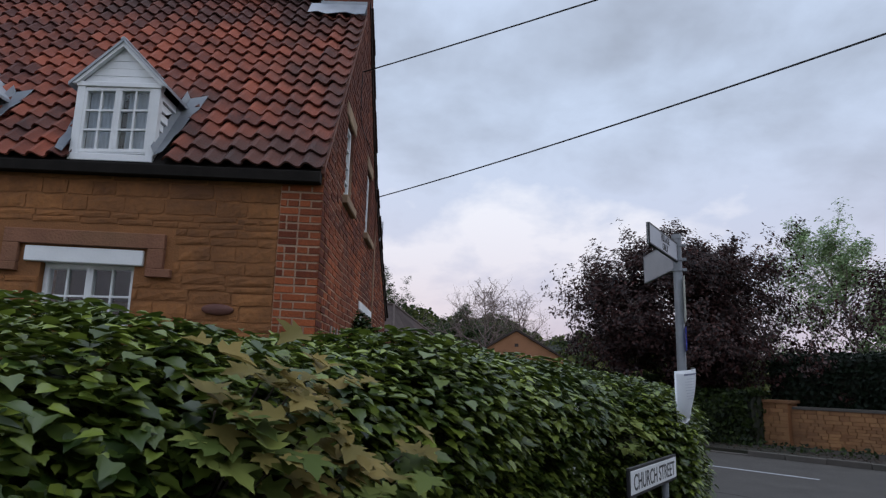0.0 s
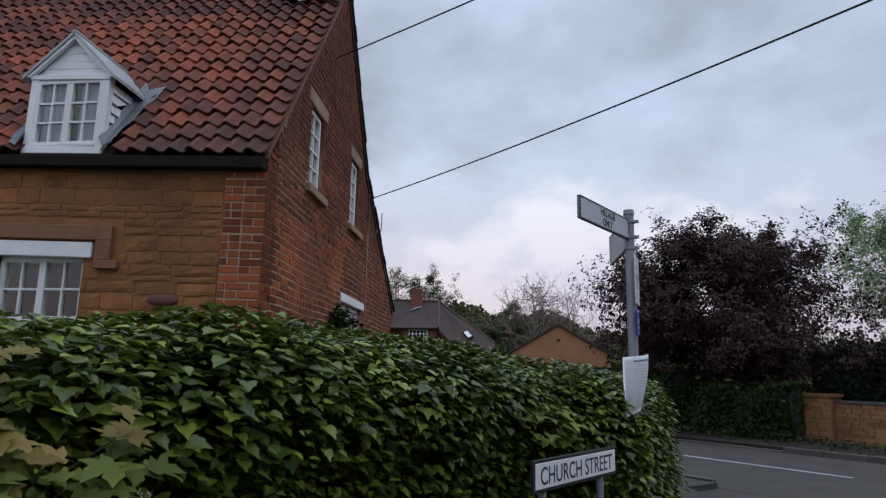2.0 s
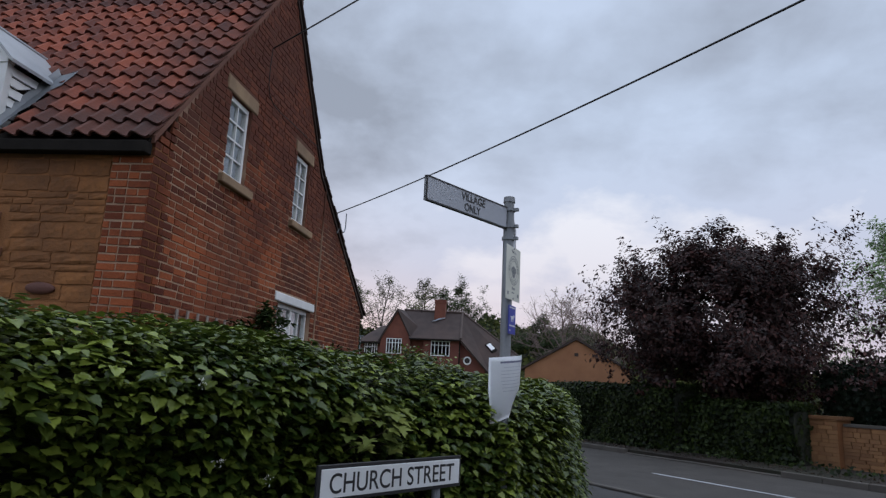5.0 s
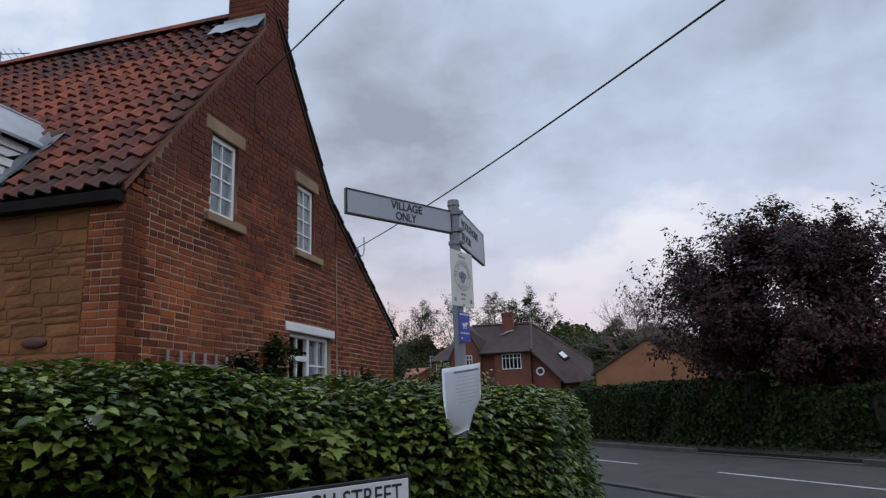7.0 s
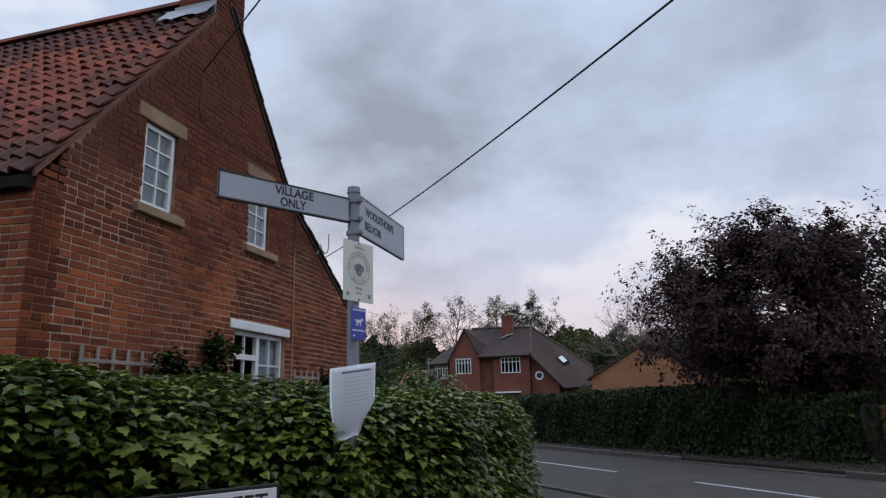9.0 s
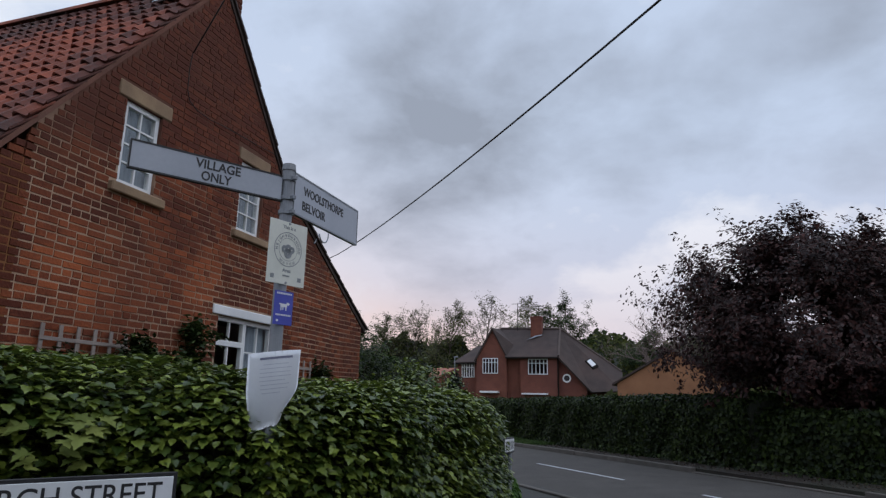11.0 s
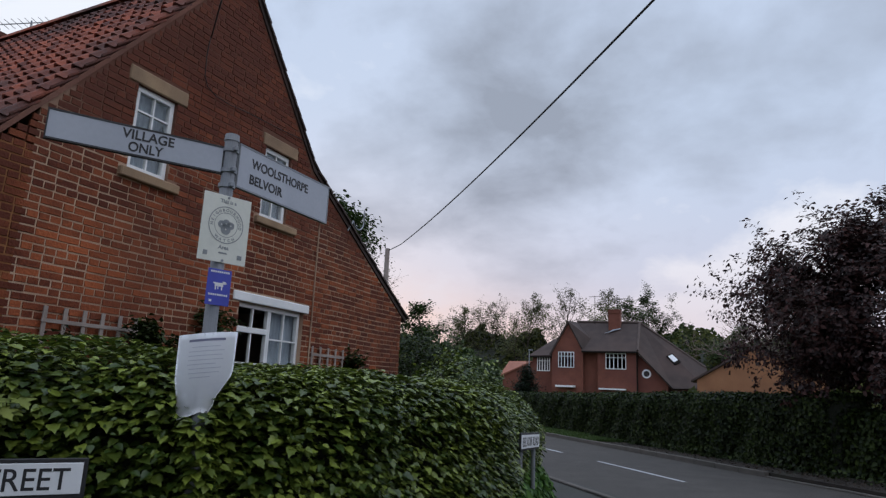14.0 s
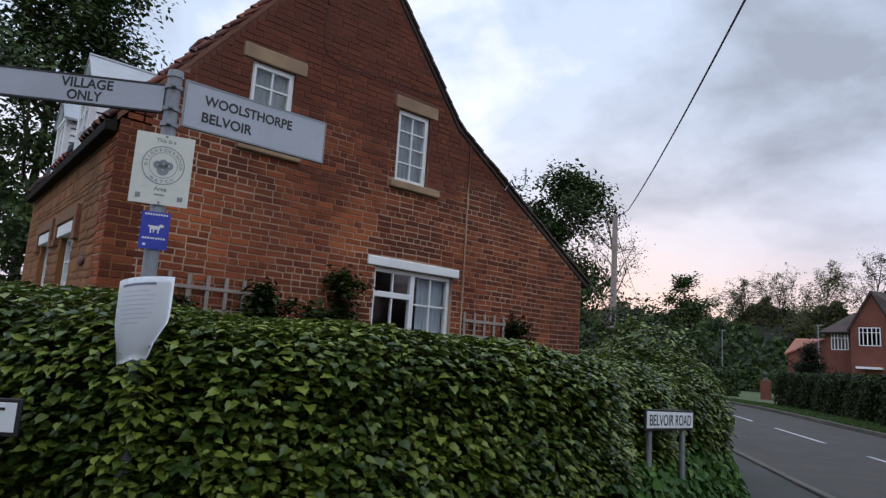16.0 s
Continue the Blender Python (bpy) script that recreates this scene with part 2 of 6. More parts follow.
LEAF_SPRING = leaf_material("spring_leaf", (0.045, 0.055, 0.018), (0.15, 0.16, 0.045))
LEAF_WOOD = leaf_material("woodland_leaf", (0.018, 0.028, 0.008), (0.115, 0.125, 0.034), spec=0.1)
FLOWER = leaf_material("cow_parsley_flower", (0.6, 0.62, 0.58), (0.8, 0.8, 0.78))
BARK = material("bark", (0.055, 0.042, 0.035), (0.12, 0.095, 0.08), 0.95, 4.0, 50, 0.8)
TWIG = material("pale_twig", (0.15, 0.105, 0.10), (0.24, 0.175, 0.165), 0.9, 4.0, 50, 0.3)
# near-black colour painted in for the shade between leaves
SHADE = material("foliage_shade", (0.010, 0.013, 0.008), (0.025, 0.028, 0.016), 0.95, 4.0, 50, 0.3)
FARBRICK = material("far_house_brick", (0.12, 0.040, 0.027), (0.20, 0.070, 0.046), 0.9, 1.5, 12, 0.4, c=(0.12, 0.042, 0.036), patch=0.5)
ORANGE = material("pale_orange_brick", (0.25, 0.112, 0.056), (0.35, 0.165, 0.085), 0.9, 1.5, 14, 0.4, c=(0.20, 0.095, 0.055), patch=0.5)
FARTILE = material("brown_roof_tile", (0.030, 0.020, 0.018), (0.058, 0.040, 0.036), 0.85, 1.5, 14, 0.6, c=(0.085, 0.052, 0.044), patch=0.4)
REDTILE = material("red_roof_tile", (0.24, 0.09, 0.06), (0.36, 0.15, 0.10), 0.85, 1.5, 14, 0.6)
WALLSTONE = material("garden_wall_stone", (0.20, 0.092, 0.040), (0.38, 0.195, 0.085), 0.95, 3.0, 40, 0.8, rand=0.8, island=0.8, c=(0.2, 0.11, 0.06), patch=0.5)
CABLE = material("black_cable", (0.008, 0.008, 0.009), (0.016, 0.016, 0.018), 0.6, 8.0, 60, 0.0)
TIMBER = material("weathered_timber", (0.22, 0.18, 0.16), (0.36, 0.31, 0.28), 0.9, 5.0, 60, 0.4)
PLAQUE = material("old_plaque", (0.085, 0.030, 0.022), (0.13, 0.05, 0.035), 0.7, 8.0, 60, 0.3)
LEAF_WEED = leaf_material("weed_leaf", (0.028, 0.075, 0.016), (0.10, 0.19, 0.04), spec=0.15)
ARMFACE = material("grey_white_sign_face", (0.34, 0.37, 0.43), (0.44, 0.47, 0.53), 0.45, 3.0, 40, 0.05, c=(0.30, 0.32, 0.36), patch=0.4)
BLIND = material("grey_blind", (0.20, 0.23, 0.27), (0.30, 0.33, 0.38), 0.8, 6.0, 60, 0.1)

# ---- building tools ----
def mesh(name, verts, faces, mat=None, smooth=False):
    me = bpy.data.meshes.new(name)
    me.from_pydata([tuple(map(float, v)) for v in verts], [], faces)
    if mat:
        me.materials.append(mat)
    if smooth:
        me.polygons.foreach_set("use_smooth", [True] * len(me.polygons))
    me.update()
    return me


def holder(name, place=(0, 0, 0), turn=0.0, label="", category="", group="", kind=""):
    ob = new(name)
    ob.matrix_basis = pose(*place, 0, 0, turn)
    ob.empty_display_size = 0.2
    return tagged(ob, label, category, group, kind)


def part(name, bm, mat, parent=None, label="", smooth=False, kind=""):
    """Links a bmesh as one mesh object under a thing or a part."""
    bmesh.ops.recalc_face_normals(bm, faces=bm.faces)
    me = bpy.data.meshes.new(name)
    bm.to_mesh(me)
    bm.free()
    me.materials.append(mat)
    if smooth:
        me.polygons.foreach_set("use_smooth", [True] * len(me.polygons))
    ob = new(name, me)
    ob.parent = parent
    return tagged(ob, label, kind=kind)


def piece(name, me, parent, m=None, label="", kind=""):
    ob = new(name, me)
    ob.parent = parent
    if m is not None:
        ob.matrix_basis = m
    return tagged(ob, label, kind=kind)


def add_box(bm, x0, x1, y0, y1, z0, z1, bevel=0.0, m=None):
    c = Vector(((x0 + x1) / 2, (y0 + y1) / 2, (z0 + z1) / 2))
    mat4 = Matrix.Translation(c) @ Matrix.Diagonal((abs(x1 - x0), abs(y1 - y0), abs(z1 - z0), 1))
    if m is not None:
        mat4 = m @ mat4
    r = bmesh.ops.create_cube(bm, size=1.0, matrix=mat4)
    if bevel:
        es = list({e for v in r["verts"] for e in v.link_edges})
        bmesh.ops.bevel(bm, geom=es, offset=bevel, segments=1, affect="EDGES")
    return bm


def box(x0, x1, y0, y1, z0, z1, bevel=0.0, m=None):
    return add_box(bmesh.new(), x0, x1, y0, y1, z0, z1, bevel, m)


def add_prism(bm, outline, axis, a, b):
    """A prism: the outline's (p, q) pairs spread along axis from a to b. x: (y, z); y: (x, z); z: (x, y)."""
    def at(p, q, w):
        return {"x": (w, p, q), "y": (p, w, q), "z": (p, q, w)}[axis]
    lo = [bm.verts.new(at(p, q, a)) for p, q in outline]
    hi = [bm.verts.new(at(p, q, b)) for p, q in outline]
    n = len(outline)
    bm.faces.new(lo), bm.faces.new(hi[::-1])
    for i in range(n):
        bm.faces.new((lo[i], hi[i], hi[(i + 1) % n], lo[(i + 1) % n]))
    return bm


def add_tube(bm, p, q, r0, r1=None, sides=8, caps=True):
    p, q = Vector(p), Vector(q)
    r1 = r0 if r1 is None else r1
    turn = (q - p).to_track_quat("Z", "Y").to_matrix()
    rings = []
    for c, r in ((p, r0), (q, r1)):
        rings.append([bm.verts.new(c + turn @ Vector((r * math.cos(2 * math.pi * i / sides), r * math.sin(2 * math.pi * i / sides), 0))) for i in range(sides)])
    for i in range(sides):
        bm.faces.new((rings[0][i], rings[0][(i + 1) % sides], rings[1][(i + 1) % sides], rings[1][i]))
    if caps:
        bm.faces.new(rings[0][::-1]), bm.faces.new(rings[1])
    return bm


def tube(p, q, r0, r1=None, sides=8):
    return add_tube(bmesh.new(), p, q, r0, r1, sides)


def cable(name, points, radius, mat, label, category="cable"):
    cu = bpy.data.curves.new(name, "CURVE")
    cu.dimensions, cu.bevel_depth, cu.bevel_resolution = "3D", radius, 2
    sp = cu.splines.new("POLY")
    sp.points.add(len(points) - 1)
    for pt, co in zip(sp.points, points):
        pt.co = (*co, 1)
    cu.materials.append(mat)
    return tagged(new(name, cu), label, category)


def sag(a, b, drop, n=40):
    a, b = Vector(a), Vector(b)
    return [a.lerp(b, i / n) - Vector((0, 0, 4 * drop * (i / n) * (1 - i / n))) for i in range(n + 1)]


def lettering(name, text, size, mat, parent, m, align="LEFT", depth=0.0015, fit=0.0, bold=0.022):
    """Raised letters; fit squeezes or widens them to that width."""
    cu = bpy.data.curves.new(name, "FONT")
    cu.body, cu.size, cu.align_x, cu.extrude, cu.offset = text, size, align, depth, size * bold
    tmp = bpy.data.objects.new(name, cu)
    me = bpy.data.meshes.new_from_object(tmp)
    bpy.data.objects.remove(tmp)
    if fit:
        xs = [v.co.x for v in me.vertices]
        k = fit / (max(xs) - min(xs))
        for v in me.vertices:
            v.co.x *= k
    me.materials.clear()
    me.materials.append(mat)
    ob = new(name, me)
    ob.parent = parent
    ob.matrix_basis = m
    return ob


def facing(origin, right, width=1.0):
    """The pose of a flat sign: local x runs along right, local y up, local z out towards the reader."""
    r = Vector((right[0], right[1], 0)).normalized()
    out = r.cross(Vector((0, 0, 1)))
    m = Matrix((r, Vector((0, 0, 1)), out)).transposed().to_4x4()
    m.translation = origin
    return m


LEAF_SHAPES = {
    # outlines from the stalk round to the stalk, unit length along y
    "ivy": [(0, 0), (0.36, 0.02), (0.45, 0.26), (0.36, 0.44), (0.34, 0.62), (0.17, 0.72), (0, 1.02), (-0.17, 0.72), (-0.34, 0.62), (-0.36, 0.44), (-0.45, 0.26), (-0.36, 0.02)],
    "maple": [(0, 0), (0.20, -0.08), (0.50, 0.02), (0.32, 0.20), (0.52, 0.32), (0.68, 0.58), (0.46, 0.53), (0.22, 0.52), (0.26, 0.74), (0.13, 0.84), (0, 1.06),
              (-0.13, 0.84), (-0.26, 0.74), (-0.22, 0.52), (-0.46, 0.53), (-0.68, 0.58), (-0.52, 0.32), (-0.32, 0.20), (-0.50, 0.02), (-0.20, -0.08)],
    "oval": [(0, 0), (0.26, 0.3), (0.24, 0.62), (0, 1.0), (-0.24, 0.62), (-0.26, 0.3)],
    "hedge": [(0, 0), (0.34, 0.22), (0.30, 0.6), (0, 1.0), (-0.30, 0.6), (-0.34, 0.22)],
    "hazel": [(0, 0), (0.26, 0.08), (0.40, 0.34), (0.33, 0.62), (0.14, 0.84), (0, 1.04), (-0.14, 0.84), (-0.33, 0.62), (-0.40, 0.34), (-0.26, 0.08)],
    "blade": [(0, 0), (0.3, 0.45), (0, 1.0), (-0.3, 0.45)],
}


def leaves(name, spots, outs, size, shape, mat, parent, rng, droop=0.5, spread=0.8, vary=0.45, label=""):
    """Many single leaves in one mesh: each a folded blade at its spot, turned outwards and hanging."""
    n = len(spots)
    out = outs + rng.normal(0, spread, (n, 3)) * 0.6
    out /= np.linalg.norm(out, axis=1)[:, None] + 1e-9
    tip = rng.normal(0, 0.7, (n, 3)) + np.array([0, 0, -droop]) + outs * 0.25
    tip -= (tip * out).sum(1)[:, None] * out
    tip /= np.linalg.norm(tip, axis=1)[:, None] + 1e-9
    side = np.cross(tip, out)
    s = size * (1 + vary * rng.uniform(-1, 1, n))
    shp = LEAF_SHAPES[shape]
    k = len(shp)
    half = k // 2
    fold = rng.uniform(0.05, 0.45, n)
    vs = np.empty((n, k, 3))
    for i, (px, py) in enumerate(shp):
        lift = abs(px) * fold - 0.25 * py * py * 0.6
        vs[:, i] = spots + s[:, None] * (side * px + tip * py + out * lift[:, None])
    verts = vs.reshape(-1, 3)
    me = bpy.data.meshes.new(name)
    right = list(range(0, half + 1))
    left = [half, *range(half + 1, k), 0]
    loops = np.array(right + left)
    allv = (np.arange(n)[:, None] * k + loops[None]).ravel()
    me.vertices.add(n * k)
    me.vertices.foreach_set("co", verts.ravel())
    me.loops.add(len(allv))
    me.loops.foreach_set("vertex_index", allv)
    me.polygons.add(2 * n)
    a, b = len(right), len(left)
    starts = (np.arange(n)[:, None] * (a + b) + np.array([0, a])[None]).ravel()
    me.polygons.foreach_set("loop_start", starts)
    me.update(calc_edges=True)
    me.validate()
    me.materials.append(mat)
    ob = new(name, me)
    ob.parent = parent
    return tagged(ob, label, kind="stuff")

# ---- ground, roads and kerbs ----
U, N = Vector((-0.625, 0.780, 0)), Vector((0.780, 0.625, 0))


def road_at(s, d, z=0.0):
    """A place s metres along the main road and d metres across it."""
    bend = -0.02 * max(0.0, s - 31.0) ** 2
    return U * s + N * (d + bend) + Vector((0, 0, z))


def strip(name, s0, s1, d0, d1, z0, z1, mat, label, category, step=1.5, kind="structure"):
    """A slab that follows the main road."""
    bm = bmesh.new()
    n = max(1, int((s1 - s0) / step))
    rows = []
    for i in range(n + 1):
        s = s0 + (s1 - s0) * i / n
        rows.append([bm.verts.new(road_at(s, d, z)) for d, z in ((d0, z0), (d1, z0), (d1, z1), (d0, z1))])
    for a, b in zip(rows, rows[1:]):
        for k in range(4):
            bm.faces.new((a[k], a[(k + 1) % 4], b[(k + 1) % 4], b[k]))
    bm.faces.new(rows[0]), bm.faces.new(rows[-1][::-1])
    ob = part(name, bm, mat)
    return tagged(ob, label, category, kind=kind)


bm = bmesh.new()
bmesh.ops.create_circle(bm, cap_ends=True, radius=2500, segments=96, matrix=Matrix.Translation((0, 0, -0.06)))
tagged(part("ground", bm, GRASSY), "rough grass ground reaching to the horizon", "ground", kind="structure")
strip("road", -45, 52, 10.62, 16.5, -0.05, 0.0, ASPHALT, "worn grey asphalt road with faded white lines", "road")
# side road that the camera leaves
bm = bmesh.new()
D = Vector((0.545, 0.838, 0))
R = Vector((0.838, -0.545, 0))
H0 = Vector((0.28, 3.1, 0))
add_prism(bm, [tuple((H0 + D * a + R * b)[:2]) for a, b in ((-40, 1.9), (12.5, 1.9), (15.0, 8.5), (-40, 7.6))], "z", -0.055, -0.006)
tagged(part("side_road", bm, ASPHALT), "worn grey asphalt side street", "road", kind="structure")
strip("verge", 21.5, 52, 16.63, 60, -0.05, 0.12, GRASSY, "mown grass verge behind the kerb", "verge")
strip("soil_strip", -45, 21.5, 16.63, 60, -0.05, 0.11, SOIL, "bare brown soil and leaf litter under the hedges", "soil")
strip("road_mouth", -12, 6.2, 6.5, 10.615, -0.05, -0.003, ASPHALT, "worn asphalt mouth of the side street", "road")
strip("near_verge", 6.1, 46, -20, 10.54, -0.05, 0.085, FOOTWAY, "dark asphalt footway beside the hedge", "pavement")

kerb = holder("kerb", (0, 0, 0), 0, "grey concrete kerbstones along the road", "kerb", kind="structure")
kerb_bm = box(-0.0615, 0.0615, -0.45, 0.45, -0.15, 0.13, 0.012)
bmesh.ops.recalc_face_normals(kerb_bm, faces=kerb_bm.faces)
kerb_me = bpy.data.meshes.new("kerbstone")
kerb_bm.to_mesh(kerb_me)
kerb_bm.free()
kerb_me.materials.append(KERB)
rng = random.Random(5)
for d in (16.565, 10.60):
    s = -8.0 if d > 12 else 6.2
    while s < 46:
        p, q = road_at(s, d), road_at(s + 0.9, d)
        a = math.atan2(q.y - p.y, q.x - p.x) - math.pi / 2
        low = -0.09 if d > 12 and 8.2 < s < 12.0 else 0.0
        piece("kerbstone", kerb_me, kerb, pose(*((p + q) / 2 + Vector((0, 0, low + rng.uniform(-0.006, 0.006)))), 0, 0, math.degrees(a) + rng.uniform(-0.6, 0.6)))
        s += 0.908

# white lines: centre dashes and give-way marks
lines = holder("road_marking", (0, 0, 0), 0, "faded white centre dashes and give-way marks", "road marking", kind="structure")


def dash(s0, s1, d, w):
    bm = bmesh.new()
    n = 5
    rows = [[bm.verts.new(road_at(s0 + (s1 - s0) * i / n, d + k, 0.004)) for k in (-w / 2, w / 2)] for i in range(n + 1)]
    for a, b in zip(rows, rows[1:]):
        bm.faces.new((a[0], a[1], b[1], b[0]))
    part("dash", bm, LINEPAINT, lines)


for s0, s1 in ((-0.7, 3.2), (5.6, 9.5), (11.9, 15.8), (18.1, 21.9), (24.3, 28.2), (30.5, 34.4), (36.7, 40.6)):
    dash(s0, s1, 13.78, 0.10)
for k in range(6):
    dash(2.6 - k * 1.15, 3.3 - k * 1.15, 11.15, 0.14)
    dash(2.6 - k * 1.15, 3.3 - k * 1.15, 10.75, 0.14)

# footway that follows the garden hedge round the corner
HEDGE = [(-4.4, -4.1, 1.82), (-2.6, -1.35, 1.84), (-1.15, 0.9, 1.86), (0.28, 3.1, 1.86), (1.20, 4.78, 1.82), (1.50, 5.25, 1.76), (2.06, 5.60, 1.70), (2.44, 6.32, 1.69), (2.60, 7.3, 1.68),
         (2.68, 8.6, 1.65), (2.28, 9.9, 1.58), (2.02, 11.2, 1.54), (1.75, 12.4, 1.56), (1.05, 13.6, 1.75), (-0.4, 14.9, 1.8)]


def hedge_line(step=0.1):
    """The hedge's face, smoothed: points, heights and outward directions."""
    pts = np.array(HEDGE, float)
    for _ in range(3):
        q = [pts[0]]
        for a, b in zip(pts, pts[1:]):
            q += [a * 0.75 + b * 0.25, a * 0.25 + b * 0.75]
        q.append(pts[-1])
        pts = np.array(q)
    run = np.concatenate([[0], np.cumsum(np.linalg.norm(np.diff(pts[:, :2], axis=0), axis=1))])
    s = np.arange(0, run[-1], step)
    p = np.stack([np.interp(s, run, pts[:, i]) for i in range(3)], 1)
    t = np.gradient(p[:, :2], axis=0)
    t /= np.linalg.norm(t, axis=1)[:, None]
    return s, p, np.stack([t[:, 1], -t[:, 0]], 1)


HS, HP, HN = hedge_line()
bm = bmesh.new()
rows = []
for p, n in list(zip(HP, HN))[::5]:
    rows.append([bm.verts.new((p[0] + n[0] * o, p[1] + n[1] * o, z)) for o, z in ((-0.5, 0.092), (1.55, 0.092), (1.66, 0.092), (1.68, -0.05))])
for a, b in zip(rows, rows[1:]):
    for k in range(3):
        bm.faces.new((a[k], a[k + 1], b[k + 1], b[k]))
tagged(part("footway", bm, FOOTWAY), "dark patched asphalt footway along the hedge", "pavement", kind="structure")

# ---- the cottage ----
GX, FY = -1.17, 6.10          # planes of the brick gable and of the stone front
LONG = 6.3                    # how far the cottage runs back from the gable
GABLE = [(FY, 0), (FY, 3.72), (8.75, 7.06), (10.55, 4.80), (13.55, 2.98), (13.55, 0)]
cottage = holder("cottage", (-3.5, 9.5, 0), 0, "old cottage of orange ironstone and red brick under clay pantiles", "house")
HOME = cottage.matrix_basis.inverted()


def home(ob):
    """Keeps a part's world place under the cottage."""
    if ob.parent is cottage:
        ob.matrix_basis = HOME @ ob.matrix_basis
    return ob


def roofline(y):
    if y <= 8.75:
        return 3.72 + (y - FY) * (7.06 - 3.72) / (8.75 - FY)
    if y <= 10.55:
        return 7.06 + (y - 8.75) * (4.80 - 7.06) / 1.8
    return 4.80 + (y - 10.55) * (2.98 - 4.80) / 3.0


# openings: low, high along the wall, low, high in height
GABLE_HOLES = [(7.38, 7.92, 3.77, 4.74), (9.47, 10.02, 3.79, 4.80), (9.28, 10.62, 1.40, 2.63)]
FRONT_HOLES = [(-3.88, -2.95, 2.00, 2.64), (-5.75, -4.85, 2.00, 2.64)]


def holed_wall(cuts, holes, top, low, place):
    """Cells between the cuts, left open at the holes; place(a0, a1, z0a, z1a, z1b) builds a prism."""
    for a, b in zip(cuts, cuts[1:]):
        spans, z = [], low
        for h in sorted((h for h in holes if h[0] <= (a + b) / 2 <= h[1]), key=lambda h: h[2]):
            spans.append((z, h[2], h[2]))
            z = h[3]
        spans.append((z, top(a + 1e-6), top(b - 1e-6)))
        for z0, za, zb in spans:
            place(a, b, z0, za, zb)


bm = bmesh.new()
cuts = sorted({FY + 0.3, 8.75, 10.55, 13.55, *(v for h in GABLE_HOLES for v in h[:2])})
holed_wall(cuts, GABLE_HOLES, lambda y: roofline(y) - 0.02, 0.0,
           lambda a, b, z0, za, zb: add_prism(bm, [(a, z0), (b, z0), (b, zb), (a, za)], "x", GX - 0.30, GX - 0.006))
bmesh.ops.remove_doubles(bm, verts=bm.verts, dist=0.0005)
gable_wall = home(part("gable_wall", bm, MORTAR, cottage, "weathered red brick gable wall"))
bm = bmesh.new()
cuts = sorted({GX - LONG, GX - 0.006, *(v for h in FRONT_HOLES for v in h[:2])})
holed_wall(cuts, FRONT_HOLES, lambda x: 3.66, 0.0,
           lambda a, b, z0, za, zb: add_prism(bm, [(a, z0), (b, z0), (b, zb), (a, za)], "y", FY + 0.008, FY + 0.30))
bmesh.ops.remove_doubles(bm, verts=bm.verts, dist=0.0005)
front_wall = home(part("front_wall", bm, STONE_JOINT, cottage, "coursed orange ironstone front wall"))
bm = bmesh.new()
add_prism(bm, [(y, z - (0.06 if z > 0.1 else 0)) for y, z in GABLE], "x", GX - LONG - 0.3, GX - LONG)
home(part("end_wall", bm, STONE_JOINT, cottage))
home(part("rear_wall", box(GX - LONG, GX - 0.30, 13.25, 13.55, 0, 2.9), MORTAR, cottage))
home(part("floor", box(GX - LONG, GX - 0.30, FY + 0.3, 13.25, 2.9, 3.0), ROOM, cottage))

# roof decks under the tiles
bm = bmesh.new()
ang = math.atan2(7.06 - 3.72, 8.75 - FY)
add_prism(bm, [(FY - 0.06, roofline(FY - 0.06) + 0.0), (8.75, 7.06), (8.75, 7.0), (FY - 0.06, roofline(FY - 0.06) - 0.05)], "x", GX - LONG - 0.3, GX - 0.03)
roof = home(part("roof", bm, DARKWOOD, cottage, "front roof slope of red clay pantiles"))
bm = bmesh.new()
add_prism(bm, [(8.75, 7.02), (10.55, 4.78), (13.70, 2.84), (13.70, 2.91), (10.56, 4.84), (8.75, 7.09)], "x", GX - LONG - 0.3, GX + 0.02)
rear_roof = home(part("rear_roof", bm, FARTILE, cottage, "steep rear roof sweeping down low"))
bm = bmesh.new()
rng = random.Random(11)
y = 8.8
while y < 13.6:
    dz = roofline(y) - roofline(y + 0.2)
    add_box(bm, GX - 0.1, GX + 0.05, 0, 0.24, 0, 0.03, 0.0, Matrix.Translation((rng.uniform(-0.008, 0.012), y, roofline(y) + 0.035)) @ Matrix.Rotation(-math.atan2(dz, 0.2) + 0.06, 4, "X"))
    y += 0.19 * math.cos(math.atan2(dz, 0.2)) + 0.02
home(part("verge_tile", bm, FARTILE, cottage, "dark tile edge along the rear verge"))
# ridge tiles
x = GX - 0.05
rng = random.Random(3)
while x > GX - LONG - 0.2:
    bm = bmesh.new()
    prof = [(0.13 * math.cos(a), 0.11 * math.sin(a)) for a in [math.pi * i / 6 for i in range(7)]]
    outer = [(p * 1.12, q * 1.15) for p, q in prof]
    add_prism(bm, [(8.75 + p, 7.10 + q) for p, q in outer] + [(8.75 + p, 7.10 + q) for p, q in prof[::-1]], "x", x - 0.33, x - 0.005)
    home(part("ridge_tile", bm, PANTILE, roof))
    x -= 0.335 + rng.uniform(-0.003, 0.003)

# eaves board and gutter
bm = box(GX - LONG - 0.3, GX - 0.02, FY - 0.125, FY - 0.012, 3.515, 3.625, 0.008)
home(part("eaves_board", bm, DARKWOOD, cottage, "black eaves board and gutter"))

